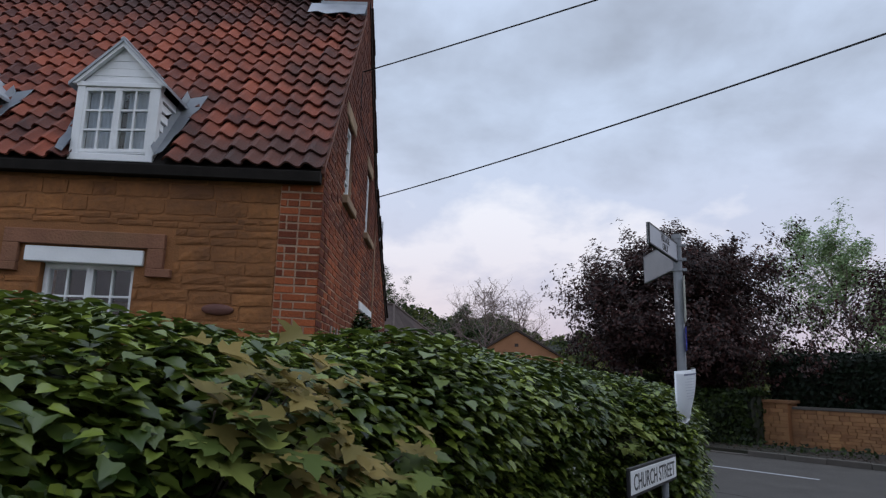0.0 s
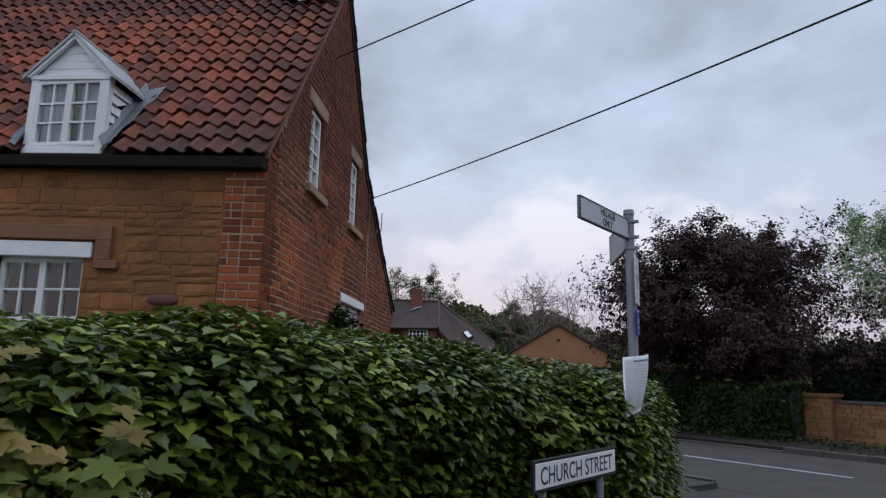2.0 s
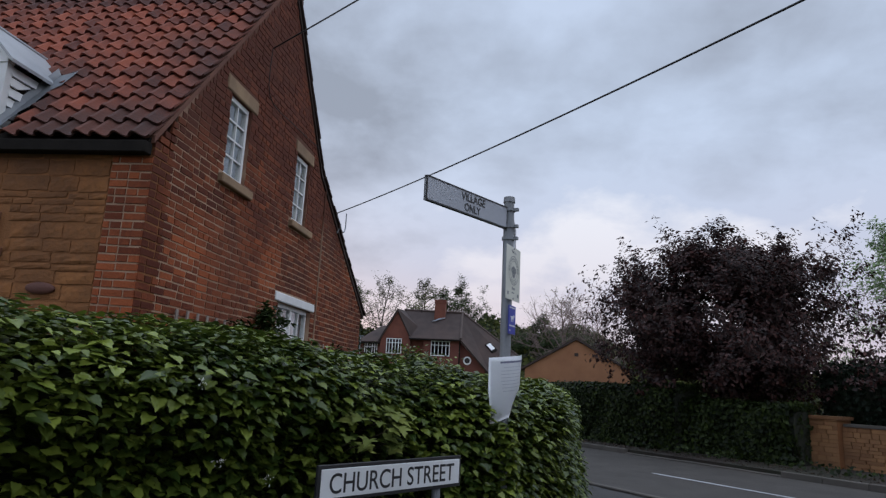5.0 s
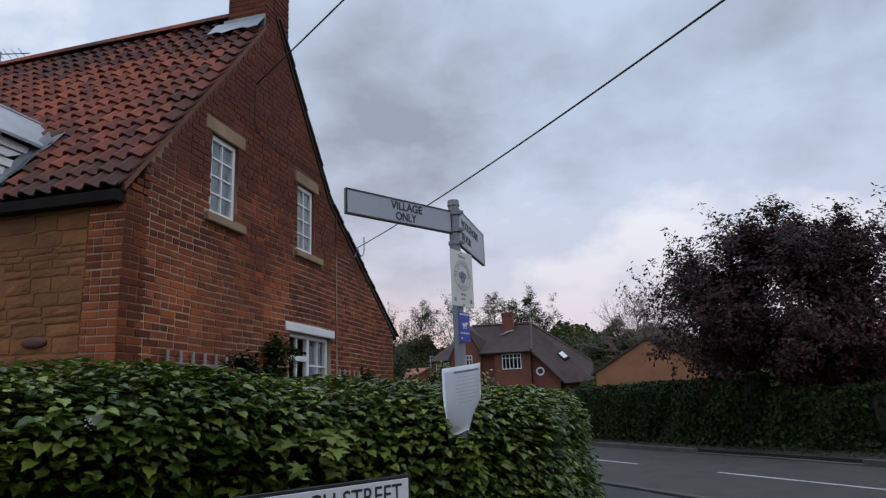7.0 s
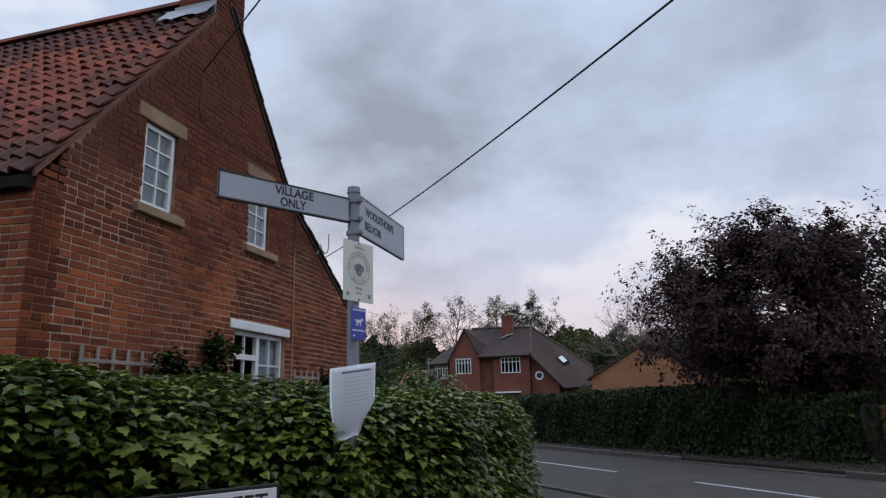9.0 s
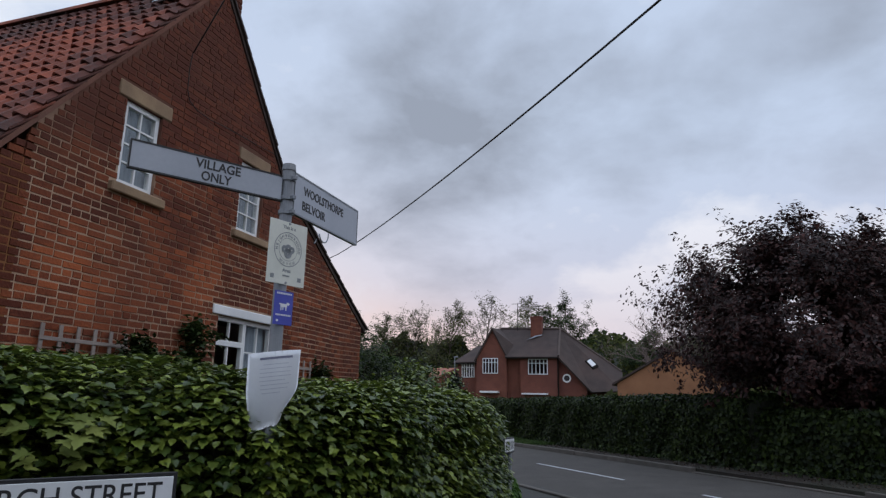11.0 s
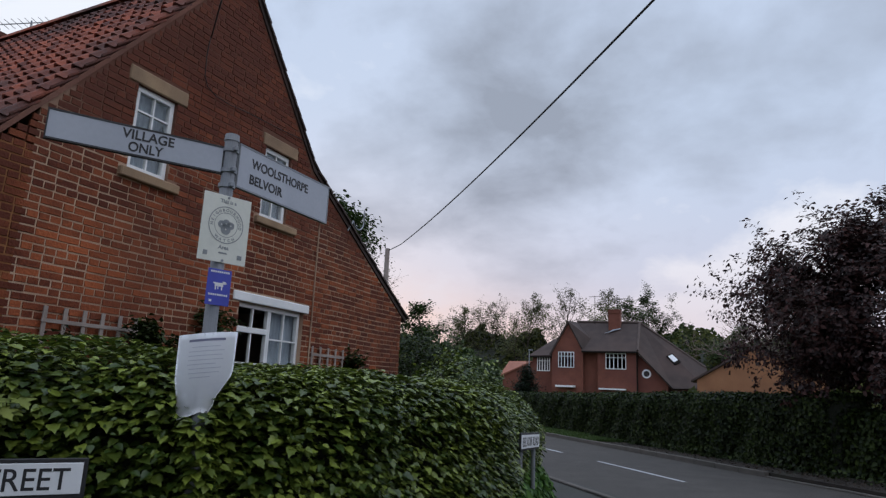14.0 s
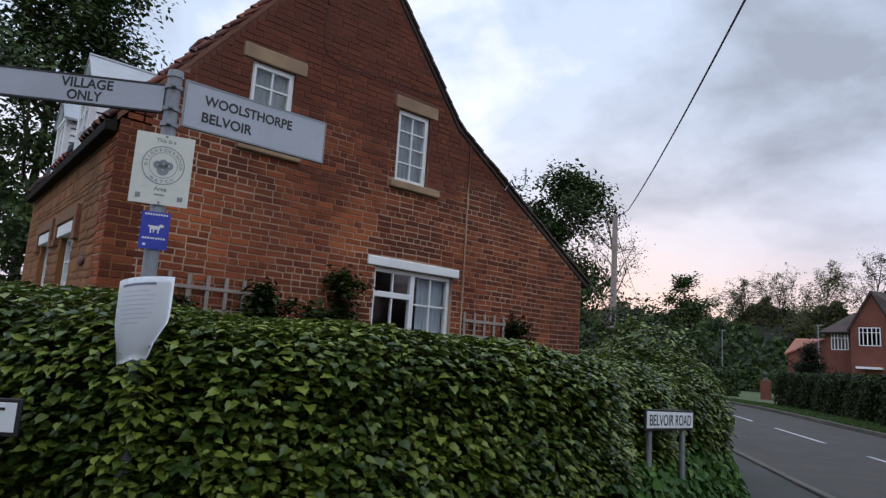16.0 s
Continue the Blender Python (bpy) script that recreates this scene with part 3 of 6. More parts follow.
# verge of mortar along the front gable edge
bm = bmesh.new()
add_prism(bm, [(FY - 0.03, roofline(FY - 0.03) - 0.05), (8.50, roofline(8.50) - 0.05), (8.50, roofline(8.50) + 0.022), (FY - 0.03, roofline(FY - 0.03) + 0.022)], "x", GX - 0.12, GX + 0.006)
home(part("verge", bm, material("verge_mortar", (0.12, 0.05, 0.035), (0.22, 0.095, 0.065), 0.95, 3.0, 40, 0.6, c=(0.15, 0.08, 0.06), patch=0.6), cottage, "mortared brick verge"))

HOODED = material("sooty_brick", (0.060, 0.022, 0.016), (0.17, 0.060, 0.036), 0.95, 9.0, 45, 0.8, c=(0.04, 0.022, 0.018), patch=0.6)
# chimney at the gable's top, flush with the wall
bm = box(GX - 0.60, GX - 0.012, 8.475, 9.13, 6.2, 8.35)
add_box(bm, GX - 0.66, GX + 0.04, 8.42, 9.18, 8.35, 8.43)
add_box(bm, GX - 0.71, GX + 0.08, 8.38, 9.22, 8.43, 8.51)
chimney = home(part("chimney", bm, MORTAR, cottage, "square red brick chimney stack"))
bm = bmesh.new()
for cx in (GX - 0.30,):
    add_tube(bm, (cx, 8.8, 8.5), (cx, 8.8, 8.95), 0.13, 0.11, 14)
home(part("chimney_pot", bm, PANTILE, cottage))
# a smaller stack at the ridge's other end
bm = box(-7.92, -7.36, 8.47, 9.03, 6.3, 7.32, 0.006)
add_box(bm, -7.96, -7.32, 8.43, 9.07, 7.32, 7.40, 0.006)
add_box(bm, -7.90, -7.38, 8.49, 9.01, 7.40, 7.47, 0.006)
home(part("end_chimney", bm, HOODED, cottage, "low dark brick chimney at the ridge end"))
bm = bmesh.new()
add_tube(bm, (-7.64, 8.75, 7.46), (-7.64, 8.75, 7.58), 0.085, 0.075, 14)
add_tube(bm, (-7.64, 8.75, 7.58), (-7.64, 8.75, 7.62), 0.16, 0.13, 14)
add_tube(bm, (-7.64, 8.75, 7.62), (-7.64, 8.75, 7.66), 0.13, 0.04, 14)
home(part("cowl", bm, DARKWOOD, cottage, "dark round chimney cowl"))
# lead round the chimney's foot
bm = bmesh.new()
def on_roof(x, y, h=0.07):
    return Vector((x, y, roofline(y) + h))
for (xa, xb, ya, yb) in ((GX - 0.80, GX + 0.0, 8.26, 8.47),):
    g = [[bm.verts.new(on_roof(xa + (xb - xa) * i / 6, ya + (yb - ya) * j / 2 + 0.03 * math.sin(i * 2.1) * (j == 0), 0.19 + 0.012 * math.sin(i * 3.1))) for i in range(7)] for j in range(3)]
    for j in range(2):
        for i in range(6):
            bm.faces.new((g[j][i], g[j][i + 1], g[j + 1][i + 1], g[j + 1][i]))
add_box(bm, GX - 0.66, GX - 0.0, 8.455, 8.47, roofline(8.4) + 0.05, roofline(8.47) + 0.22)
home(part("flashing", bm, LEAD, cottage, "pale lead flashing at the chimney foot"))


def window(name, m, w, h, lights, parent, depth=0.07, sill=None, frame_w=0.05, label="", curtain=(), cloth=None):
    """A painted casement window in its opening: m is the lower left corner, x along, y up, z outwards.
    lights: (x0, x1, y0, y1, columns, rows) as shares of the frame."""
    bm = bmesh.new()
    f = frame_w
    for x0, x1, y0, y1 in ((0, w, 0, f), (0, w, h - f, h), (0, f, f, h - f), (w - f, w, f, h - f)):
        add_box(bm, x0, x1, y0, y1, -depth, 0, 0.004)
    win = part(name, bm, WHITE, parent, label)
    win.matrix_basis = HOME @ m if parent is cottage else m
    for (a, b, c, d, cols, rows) in lights:
        x0, x1, y0, y1 = a * w, b * w, c * h, d * h
        bm = bmesh.new()
        g = 0.036
        for bx in ((x0, x1, y0, y0 + g), (x0, x1, y1 - g, y1), (x0, x0 + g, y0 + g, y1 - g), (x1 - g, x1, y0 + g, y1 - g)):
            add_box(bm, *bx, -depth + 0.012, 0.008, 0.003)
        for i in range(1, cols):
            xx = x0 + g + (x1 - x0 - 2 * g) * i / cols
            add_box(bm, xx - 0.010, xx + 0.010, y0 + g, y1 - g, -0.04, 0.0)
        for j in range(1, rows):
            yy = y0 + g + (y1 - y0 - 2 * g) * j / rows
            add_box(bm, x0 + g, x1 - g, yy - 0.010, yy + 0.010, -0.038, -0.001)
        part("casement", bm, WHITE, win)
        gl = part("pane", box(x0 + g, x1 - g, y0 + g, y1 - g, -0.026, -0.022), GLASS, win)
        gl.visible_shadow = False
    for (a, b) in curtain:
        bm = bmesh.new()
        k = 24
        rows_ = [[bm.verts.new((w * (a + (b - a) * i / k), yy, -0.10 + 0.014 * math.sin(i * 1.9))) for i in range(k + 1)] for yy in (0.02, h - 0.03)]
        for i in range(k):
            bm.faces.new((rows_[0][i], rows_[0][i + 1], rows_[1][i + 1], rows_[1][i]))
        part("curtain", bm, cloth or CURTAIN, win, "pale gathered curtain", smooth=True)
    if sill:
        part("sill", box(-sill[0], w + sill[0], -sill[1], 0.0, -depth, sill[2], 0.008), sill[3], win)
    return win


def on_gable(y, z, inset):
    return facing(Vector((GX - inset, y, z)), (0, 1))


def on_front(x, z, inset):
    return facing(Vector((x, FY + inset, z)), (1, 0))


TWO = [(0.02, 0.5, 0.02, 0.98, 2, 3), (0.5, 0.98, 0.02, 0.98, 2, 3)]
PAIR = [(0.02, 0.5, 0.02, 0.98, 2, 2), (0.5, 0.98, 0.02, 0.98, 2, 2)]
window("window", on_gable(7.38, 3.77, 0.045), 0.54, 0.97, [(0.05, 0.95, 0.03, 0.97, 2, 4)], cottage, label="white casement in the brick gable, upper floor", sill=None, curtain=((0.0, 1.0),), cloth=BLIND)
window("window", on_gable(9.47, 3.79, 0.045), 0.55, 1.01, [(0.05, 0.95, 0.03, 0.97, 2, 4)], cottage, label="white casement in the brick gable, upper floor", curtain=((0.0, 1.0),), cloth=BLIND)
window("window", on_gable(9.28, 1.40, 0.07), 1.34, 1.23, [(0.02, 0.5, 0.02, 0.72, 2, 2), (0.02, 0.5, 0.72, 0.98, 2, 1), (0.5, 0.98, 0.02, 0.98, 2, 3)], cottage,
       label="wide white casement on the ground floor", curtain=((0.62, 1.0),))
window("window", on_front(-3.88, 2.00, 0.08), 0.93, 0.64, PAIR, cottage, label="white casement in the stone front", frame_w=0.06)
window("window", on_front(-5.75, 2.00, 0.08), 0.90, 0.64, PAIR, cottage, label="white casement in the stone front")
# lintels and sills
HOOD = material("worn_hood_brick", (0.17, 0.075, 0.045), (0.28, 0.13, 0.075), 0.95, 4.0, 45, 0.7, c=(0.2, 0.12, 0.06), patch=0.6)
home(part("lintel", box(GX - 0.2, GX + 0.012, 7.25, 8.06, 4.74, 4.915, 0.012), SANDSTONE, cottage, "pale stone lintel"))
home(part("lintel", box(GX - 0.2, GX + 0.012, 9.40, 10.15, 4.80, 4.975, 0.012), SANDSTONE, cottage, "pale stone lintel"))
home(part("sill", box(GX - 0.2, GX + 0.06, 7.28, 8.06, 3.665, 3.77, 0.012), SANDSTONE, cottage, "pale stone sill"))
home(part("sill", box(GX - 0.2, GX + 0.06, 9.38, 10.22, 3.69, 3.79, 0.012), SANDSTONE, cottage, "pale stone sill"))
home(part("lintel", box(GX - 0.2, GX + 0.02, 9.15, 10.72, 2.63, 2.75, 0.01), WHITE, cottage, "white painted timber lintel"))
for x0, x1 in ((-4.04, -2.86), (-5.87, -4.75)):
    home(part("lintel", box(x0, x1, FY - 0.03, FY + 0.2, 2.64, 2.79, 0.008), WHITE, cottage, "white painted timber lintel"))
    bm = box(x0 - 0.22, x1 + 0.20, FY - 0.045, FY + 0.1, 2.81, 2.955, 0.006)
    for a in (x0 - 0.22, x1 + 0.04):
        add_box(bm, a, a + 0.16, FY - 0.045, FY + 0.1, 2.62, 2.81, 0.006)
    for a, s in ((x0 - 0.30, -1), (x1 + 0.04, 1)):
        add_box(bm, a, a + 0.24, FY - 0.05, FY + 0.1, 2.54, 2.62, 0.006)
    home(part("hood_mould", bm, HOOD, cottage, "dull red brick hood mould over the window"))
bm = bmesh.new()
bmesh.ops.create_uvsphere(bm, u_segments=24, v_segments=12, radius=1.0, matrix=Matrix.Translation((-2.10, FY - 0.01, 2.27)) @ Matrix.Diagonal((0.155, 0.03, 0.055, 1)))
home(part("plaque", bm, PLAQUE, cottage, "small dark oval plaque on the stone", smooth=True))

# rod added to draw the straight joint in the brickwork
home(part("downpipe", tube((GX + 0.012, 10.80, 1.2), (GX + 0.012, 10.80, 4.62), 0.012, 0.012, 8), MORTAR, cottage, "thin mortar rod standing for the straight joint down the gable"))

# dormers
def dormer(cx, label):
    w, z0, z1, za = 0.43, 3.70, 4.44, 4.90
    yf = FY - 0.02
    d = holder("dormer", (0, 0, 0))
    d.parent = cottage
    d.matrix_basis = HOME
    tagged(d, label)
    wn_ = window("window", facing(Vector((cx - w + 0.06, yf - 0.005, z0 + 0.03)), (1, 0)), 2 * w - 0.12, z1 - z0 - 0.03, TWO, d, depth=0.06, curtain=((0.04, 0.44), (0.58, 0.97)))
    bm = bmesh.new()
    for sx in (-1, 1):
        xa = cx + sx * w
        add_box(bm, min(xa, xa - sx * 0.085), max(xa, xa - sx * 0.085), yf - 0.02, yf + 0.06, z0, z1, 0.004)
    add_box(bm, cx - w - 0.01, cx + w + 0.01, yf - 0.03, yf + 0.06, z1, z1 + 0.05, 0.004)
    add_box(bm, cx - w, cx + w, yf - 0.04, yf + 0.06, z0 - 0.04, z0 + 0.03, 0.004)
    part("front_frame", bm, WHITE, d)
    k = 5
    for i in range(k):
        za_, zb_ = z1 + 0.05 + (za - z1 - 0.05) * i / k, z1 + 0.05 + (za - z1 - 0.05) * (i + 1) / k
        ha, hb = (w - 0.03) * (1 - i / k), (w - 0.03) * (1 - (i + 1) / k)
        bm = bmesh.new()
        o = [(cx - ha, za_), (cx + ha, za_), (cx + hb, zb_ - 0.004), (cx - hb, zb_ - 0.004)] if i < k - 1 else [(cx - ha, za_), (cx + ha, za_), (cx, zb_)]
        add_prism(bm, o, "y", yf + 0.012 - 0.002 * (i % 2), yf + 0.05)
        part("board", bm, WHITE, d)
    # barge boards
    for sx in (-1, 1):
        bm = bmesh.new()
        add_prism(bm, [(cx + sx * (w + 0.07), z1 + 0.02), (cx, za + 0.035), (cx, za - 0.025), (cx + sx * (w + 0.005), z1 + 0.02)], "y", yf - 0.045, yf + 0.0)
        part("barge_board", bm, WHITE, d)
    slope = (7.06 - 3.72) / (8.75 - FY)
    # cheeks of overlapping boards, each running back to the roof
    for sx in (-1, 1):
        k = 7
        for i in range(k):
            za_, zb_ = z0 + (z1 - z0) * i / k, z0 + (z1 - z0) * (i + 1) / k
            back_a, back_b = FY + (za_ - 3.72) / slope + 0.08, FY + (zb_ - 3.72) / slope + 0.08
            if sx > 0 and i % 2 and i > 2:   # perished boards
                back_a, back_b = back_a - 0.07 * i, back_b - 0.05 * i
            xo = cx + sx * (w - 0.012)
            bm = bmesh.new()
            vs = [bm.verts.new(v) for v in ((xo + sx * 0.022, yf + 0.05, za_), (xo + sx * 0.022, back_a, za_), (xo, back_b, zb_ - 0.012), (xo, yf + 0.05, zb_ - 0.012),
                                            (xo - sx * 0.008, yf + 0.05, za_), (xo - sx * 0.008, back_a, za_), (xo - sx * 0.015, back_b, zb_ - 0.012), (xo - sx * 0.015, yf + 0.05, zb_ - 0.012))]
            for f in ((0, 1, 2, 3), (7, 6, 5, 4), (0, 4, 5, 1), (1, 5, 6, 2), (2, 6, 7, 3), (3, 7, 4, 0)):
                bm.faces.new([vs[j] for j in f])
            part("cheek_board", bm, WHITE, d)
        part("cheek", box(min(cx + sx * (w - 0.06), cx + sx * (w - 0.03)), max(cx + sx * (w - 0.06), cx + sx * (w - 0.03)), yf + 0.06, FY + (z1 - 3.72) / slope, z0, z1), DARKWOOD, d)
    # lead roof
    yb = FY + (za - 3.72) / slope + 0.05
    ye = FY + (z1 - 3.72) / slope + 0.05
    for sx in (-1, 1):
        bm = bmesh.new()
        e = cx + sx * (w + 0.08)
        lo = [(e, yf - 0.06, z1 - 0.01), (cx, yf - 0.06, za + 0.02), (cx, yb, za + 0.02), (e, ye, z1 - 0.01)]
        a = [bm.verts.new(v) for v in lo]
        b = [bm.verts.new((v[0], v[1], v[2] + 0.035)) for v in lo]
        bm.faces.new(a), bm.faces.new(b[::-1])
        for i in range(4):
            bm.faces.new((a[i], a[(i + 1) % 4], b[(i + 1) % 4], b[i]))
        part("lead_roof", bm, LEAD, d, "grey lead roof sheet")
        # apron and valley on the tiles beside the cheek
        bm = bmesh.new()
        pts = []
        k = 8
        for i in range(k + 1):
            y = FY - 0.10 + (ye - 0.01 - FY + 0.10) * i / k
            wv = 0.11 + 0.13 * i / k + 0.010 * math.sin(i * 2.3)
            pts.append((Vector((cx + sx * (w - 0.01), y, roofline(y) + 0.22)), Vector((cx + sx * (w + 0.035), y, roofline(y) + 0.135)), Vector((cx + sx * (w + wv), y, roofline(y) + 0.168 + 0.010 * math.sin(i * 1.7)))))
        rows_ = [[bm.verts.new(v) for v in r] for r in pts] 
        for a, b in zip(rows_, rows_[1:]):
            for j in range(2):
                bm.faces.new((a[j], a[j + 1], b[j + 1], b[j]))
        r = bmesh.ops.solidify(bm, geom=bm.faces[:], thickness=0.006)
        part("lead_apron", bm, LEAD, d, "grey lead apron")
    bm = add_tube(bmesh.new(), (cx, yf - 0.06, za + 0.045), (cx, yb, za + 0.045), 0.028, 0.028, 8)
    part("lead_roll", bm, LEAD, d)
    return d


DORMERS = (-3.30, -5.30)
dormer(DORMERS[0], "white boarded dormer with peeling cheeks and a lead roof")
dormer(DORMERS[1], "white boarded dormer with a lead roof")

# ---- the garden hedge ----
def lumps(p, scale, seed):
    """Smooth unevenness, about -1 to 1, for an array of places."""
    q = p * scale + seed
    return (np.sin(q[:, 0] * 1.7 + 1.3 * np.sin(q[:, 1] * 1.1)) + np.sin(q[:, 1] * 2.3 + 1.1 * np.sin(q[:, 2] * 1.9)) + np.sin(q[:, 2] * 2.9 + 1.2 * np.sin(q[:, 0] * 1.3))) / 3


def hedge_surface(s_idx, q, P, NN, width):
    """Places on the hedge: q from 0 at the foot to 1 at the back of the top. Returns places and outward directions."""
    p, n = P[s_idx], NN[s_idx]
    h = p[:, 2]
    total = h + width
    r = q * total
    rad = 0.38
    off, z, ox, oz = np.zeros(len(q)), np.zeros(len(q)), np.ones(len(q)), np.zeros(len(q))
    face = r < h - rad
    z[face] = r[face]
    under_ = np.interp(s_idx[face] * 0.1, (4.0, 6.5, 9.6, 11.0, 13.5, 15.2, 17.4, 18.6), (0.40, 0.58, 0.52, 0.16, -0.06, 0.02, 0.02, -0.14))
    off[face] = -under_ * np.clip(1 - r[face] / 1.38, 0, 1) ** 0.7 + 0.04
    arc = (~face) & (r < h + rad)
    a = (r[arc] - (h[arc] - rad)) / (2 * rad) * math.pi / 2
    z[arc] = h[arc] - rad + rad * np.sin(a)
    off[arc] = 0.04 - rad + rad * np.cos(a)
    ox[arc], oz[arc] = np.cos(a), np.sin(a)
    top = r >= h + rad
    z[top] = h[top]
    off[top] = 0.04 - (r[top] - h[top])
    ox[top], oz[top] = 0, 1
    place = np.stack([p[:, 0] + n[:, 0] * off, p[:, 1] + n[:, 1] * off, z], 1)
    outward = np.stack([n[:, 0] * ox, n[:, 1] * ox, oz], 1)
    return place, outward


def hedge_core(P, NN, width, inset, mat, parent, name="core"):
    bm = bmesh.new()
    qs = np.linspace(0, 1, 14)
    rows = []
    for i in range(0, len(P), 3):
        pl, o = hedge_surface(np.full(len(qs), i), qs, P, NN, width)
        pl = pl - o * inset + o * (0.07 * lumps(pl, 2.2, 5.0))[:, None]
        pl[:, 2] = np.maximum(pl[:, 2], 0.02)
        back = pl[-1].copy()
        back[2] = 0.02
        rows.append([bm.verts.new(v) for v in pl] + [bm.verts.new(back)])
    for a, b in zip(rows, rows[1:]):
        for k in range(len(a)):
            bm.faces.new((a[k], a[(k + 1) % len(a)], b[(k + 1) % len(a)], b[k]))
    bm.faces.new(rows[0]), bm.faces.new(rows[-1][::-1])
    return part(name, bm, mat, parent)


nrng = np.random.default_rng(17)
hedge = holder("hedge", (0, 0, 0), 0, "thick clipped garden hedge of broad green leaves", "hedge")
# solid core in the painted shade colour, so gaps between leaves read dark
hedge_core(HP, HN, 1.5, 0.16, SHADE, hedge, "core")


def hedge_leaves(name, count, size, shape, mat, lo, hi, depth, near=(0, 1e9), droop=0.5, spread=0.8, patchy=0.0, label=""):
    ok = np.where((HS >= near[0]) & (HS <= near[1]))[0]
    idx = nrng.choice(ok, count)
    q = nrng.uniform(lo, hi, count)
    pl, o = hedge_surface(idx, q, HP, HN, 1.5)
    b = lumps(pl, 2.2, 5.0)
    if patchy:
        keep = nrng.uniform(0, 1, count) < np.clip(0.55 + patchy * lumps(pl, 3.1, 2.0), 0, 1)
        pl, o, b = pl[keep], o[keep], b[keep]
    pl = pl + o * (0.09 * b + nrng.uniform(-depth, 0.035, len(pl)))[:, None]
    pl[:, :2] += nrng.uniform(-0.05, 0.05, (len(pl), 2))
    o = o + np.array([0, 0, 2.1])
    return leaves(name, pl, o, size, shape, mat, hedge, nrng, droop, spread, label=label)


hedge_leaves("foliage", 80000, 0.056, "ivy", LEAF, 0.02, 1.0, 0.17, droop=0.9, spread=0.50)
hedge_leaves("foliage", 52000, 0.044, "hazel", LEAF, 0.02, 1.0, 0.15, droop=0.8, spread=0.50)
hedge_leaves("foliage", 26000, 0.060, "ivy", LEAF, 0.10, 0.85, 0.02, droop=1.0, spread=0.40, patchy=0.9)
# leaves that have grown round the post
a_ = nrng.uniform(0, 2 * math.pi, 1300)
r_ = nrng.uniform(0.04, 0.10, 1300)
spots = np.stack([2.03 + r_ * np.cos(a_), 5.60 + r_ * np.sin(a_), nrng.uniform(0.1, 1.43, 1300)], 1)
leaves("foliage", spots, np.stack([np.cos(a_), np.sin(a_), np.full(1300, 2.1)], 1), 0.055, "hazel", LEAF, hedge, nrng, 0.6, 0.5)

# lush weeds at the foot, near the second name plate
ok = np.where((HS > 15.0) & (HS < 20.5))[0]
idx = nrng.choice(ok, 5200)
grow = nrng.uniform(0, 1, 5200)
spots = np.stack([HP[idx, 0] + HN[idx, 0] * (0.05 + 0.34 * (1 - grow ** 2) * nrng.uniform(0.3, 1, 5200)), HP[idx, 1] + HN[idx, 1] * (0.05 + 0.34 * (1 - grow ** 2) * nrng.uniform(0.3, 1, 5200)), 0.08 + 0.72 * grow * nrng.uniform(0.5, 1, 5200)], 1)
weeds = holder("weeds", (0, 0, 0), 0, "bright green weeds at the foot of the hedge", "weeds", kind="stuff")
leaves("foliage", spots, np.concatenate([HN[idx], np.full((5200, 1), 0.8)], 1), 0.085, "ivy", LEAF_WEED, weeds, nrng, 0.3, 0.6)

# a young sycamore pushing through the hedge
syc = holder("sycamore_sapling", (-0.5, 1.95, 0), 0, "young sycamore with broad olive leaves growing through the hedge", "sapling")
hd = np.array([0.545, 0.838, 0.0])
hn = np.array([0.838, -0.545, 0.0])
spots, outs = [], []
base_p = np.array([-0.46, 1.96, 0.0])
bm = bmesh.new()
young, young_outs = [], []
for k in range(70):
    z = nrng.uniform(0.90, 1.74)
    a = nrng.uniform(-0.60, 0.60) * (1.15 - 0.7 * (z - 0.90))
    c = base_p + hd * a + hn * (0.17 - 0.30 * max(0, z - 1.5)) + np.array([0, 0, z])
    root = base_p + hd * a * 0.5 - hn * 0.15 + np.array([0, 0, z - 0.25])
    add_tube(bm, root, c, 0.005, 0.0025, 5)
    fresh = z > 1.45 and nrng.uniform() < 0.55 or nrng.uniform() < 0.10
    for i in range(int(nrng.integers(4, 7))):
        (young if fresh else spots).append(c + nrng.normal(0, 0.045, 3) + hn * 0.03)
        (young_outs if fresh else outs).append(hn * 0.6 + np.array([0, 0, 1.5]))
part("stem", bm, BARK, syc).matrix_basis = pose(0.5, -1.95, 0)
for name, sp_, ou_, mat, big in (("leaf", spots, outs, LEAF_BIG, 0.088), ("young_leaf", young, young_outs, LEAF_YOUNG, 0.072)):
    lf = leaves(name, np.array(sp_), np.array(ou_), big, "maple", mat, syc, nrng, 1.1, 0.25, 0.35)
    lf.matrix_basis = pose(0.5, -1.95, 0)
shoot = holder("sycamore_shoot", (1.40, 4.78, 0), 0, "small sycamore shoot with broad green leaves in the hedge", "sapling")
bm = bmesh.new()
spots = []
for k in range(12):
    c = np.array([-0.04, 0.03, 1.30 + 0.20 * nrng.uniform()]) + hd * nrng.uniform(-0.18, 0.18) + hn * nrng.uniform(-0.06, 0.03)
    add_tube(bm, c - hn * 0.3 - np.array([0, 0, 0.12]), c, 0.004, 0.002, 5)
    spots += [c + nrng.normal(0, 0.03, 3) for i in range(2)]
part("stem", bm, BARK, shoot)
leaves("leaf", np.array(spots), np.tile(hn * 0.6 + np.array([0, 0, 1.6]), (len(spots), 1)), 0.085, "maple", LEAF_BIG, shoot, nrng, 1.1, 0.25, 0.3)
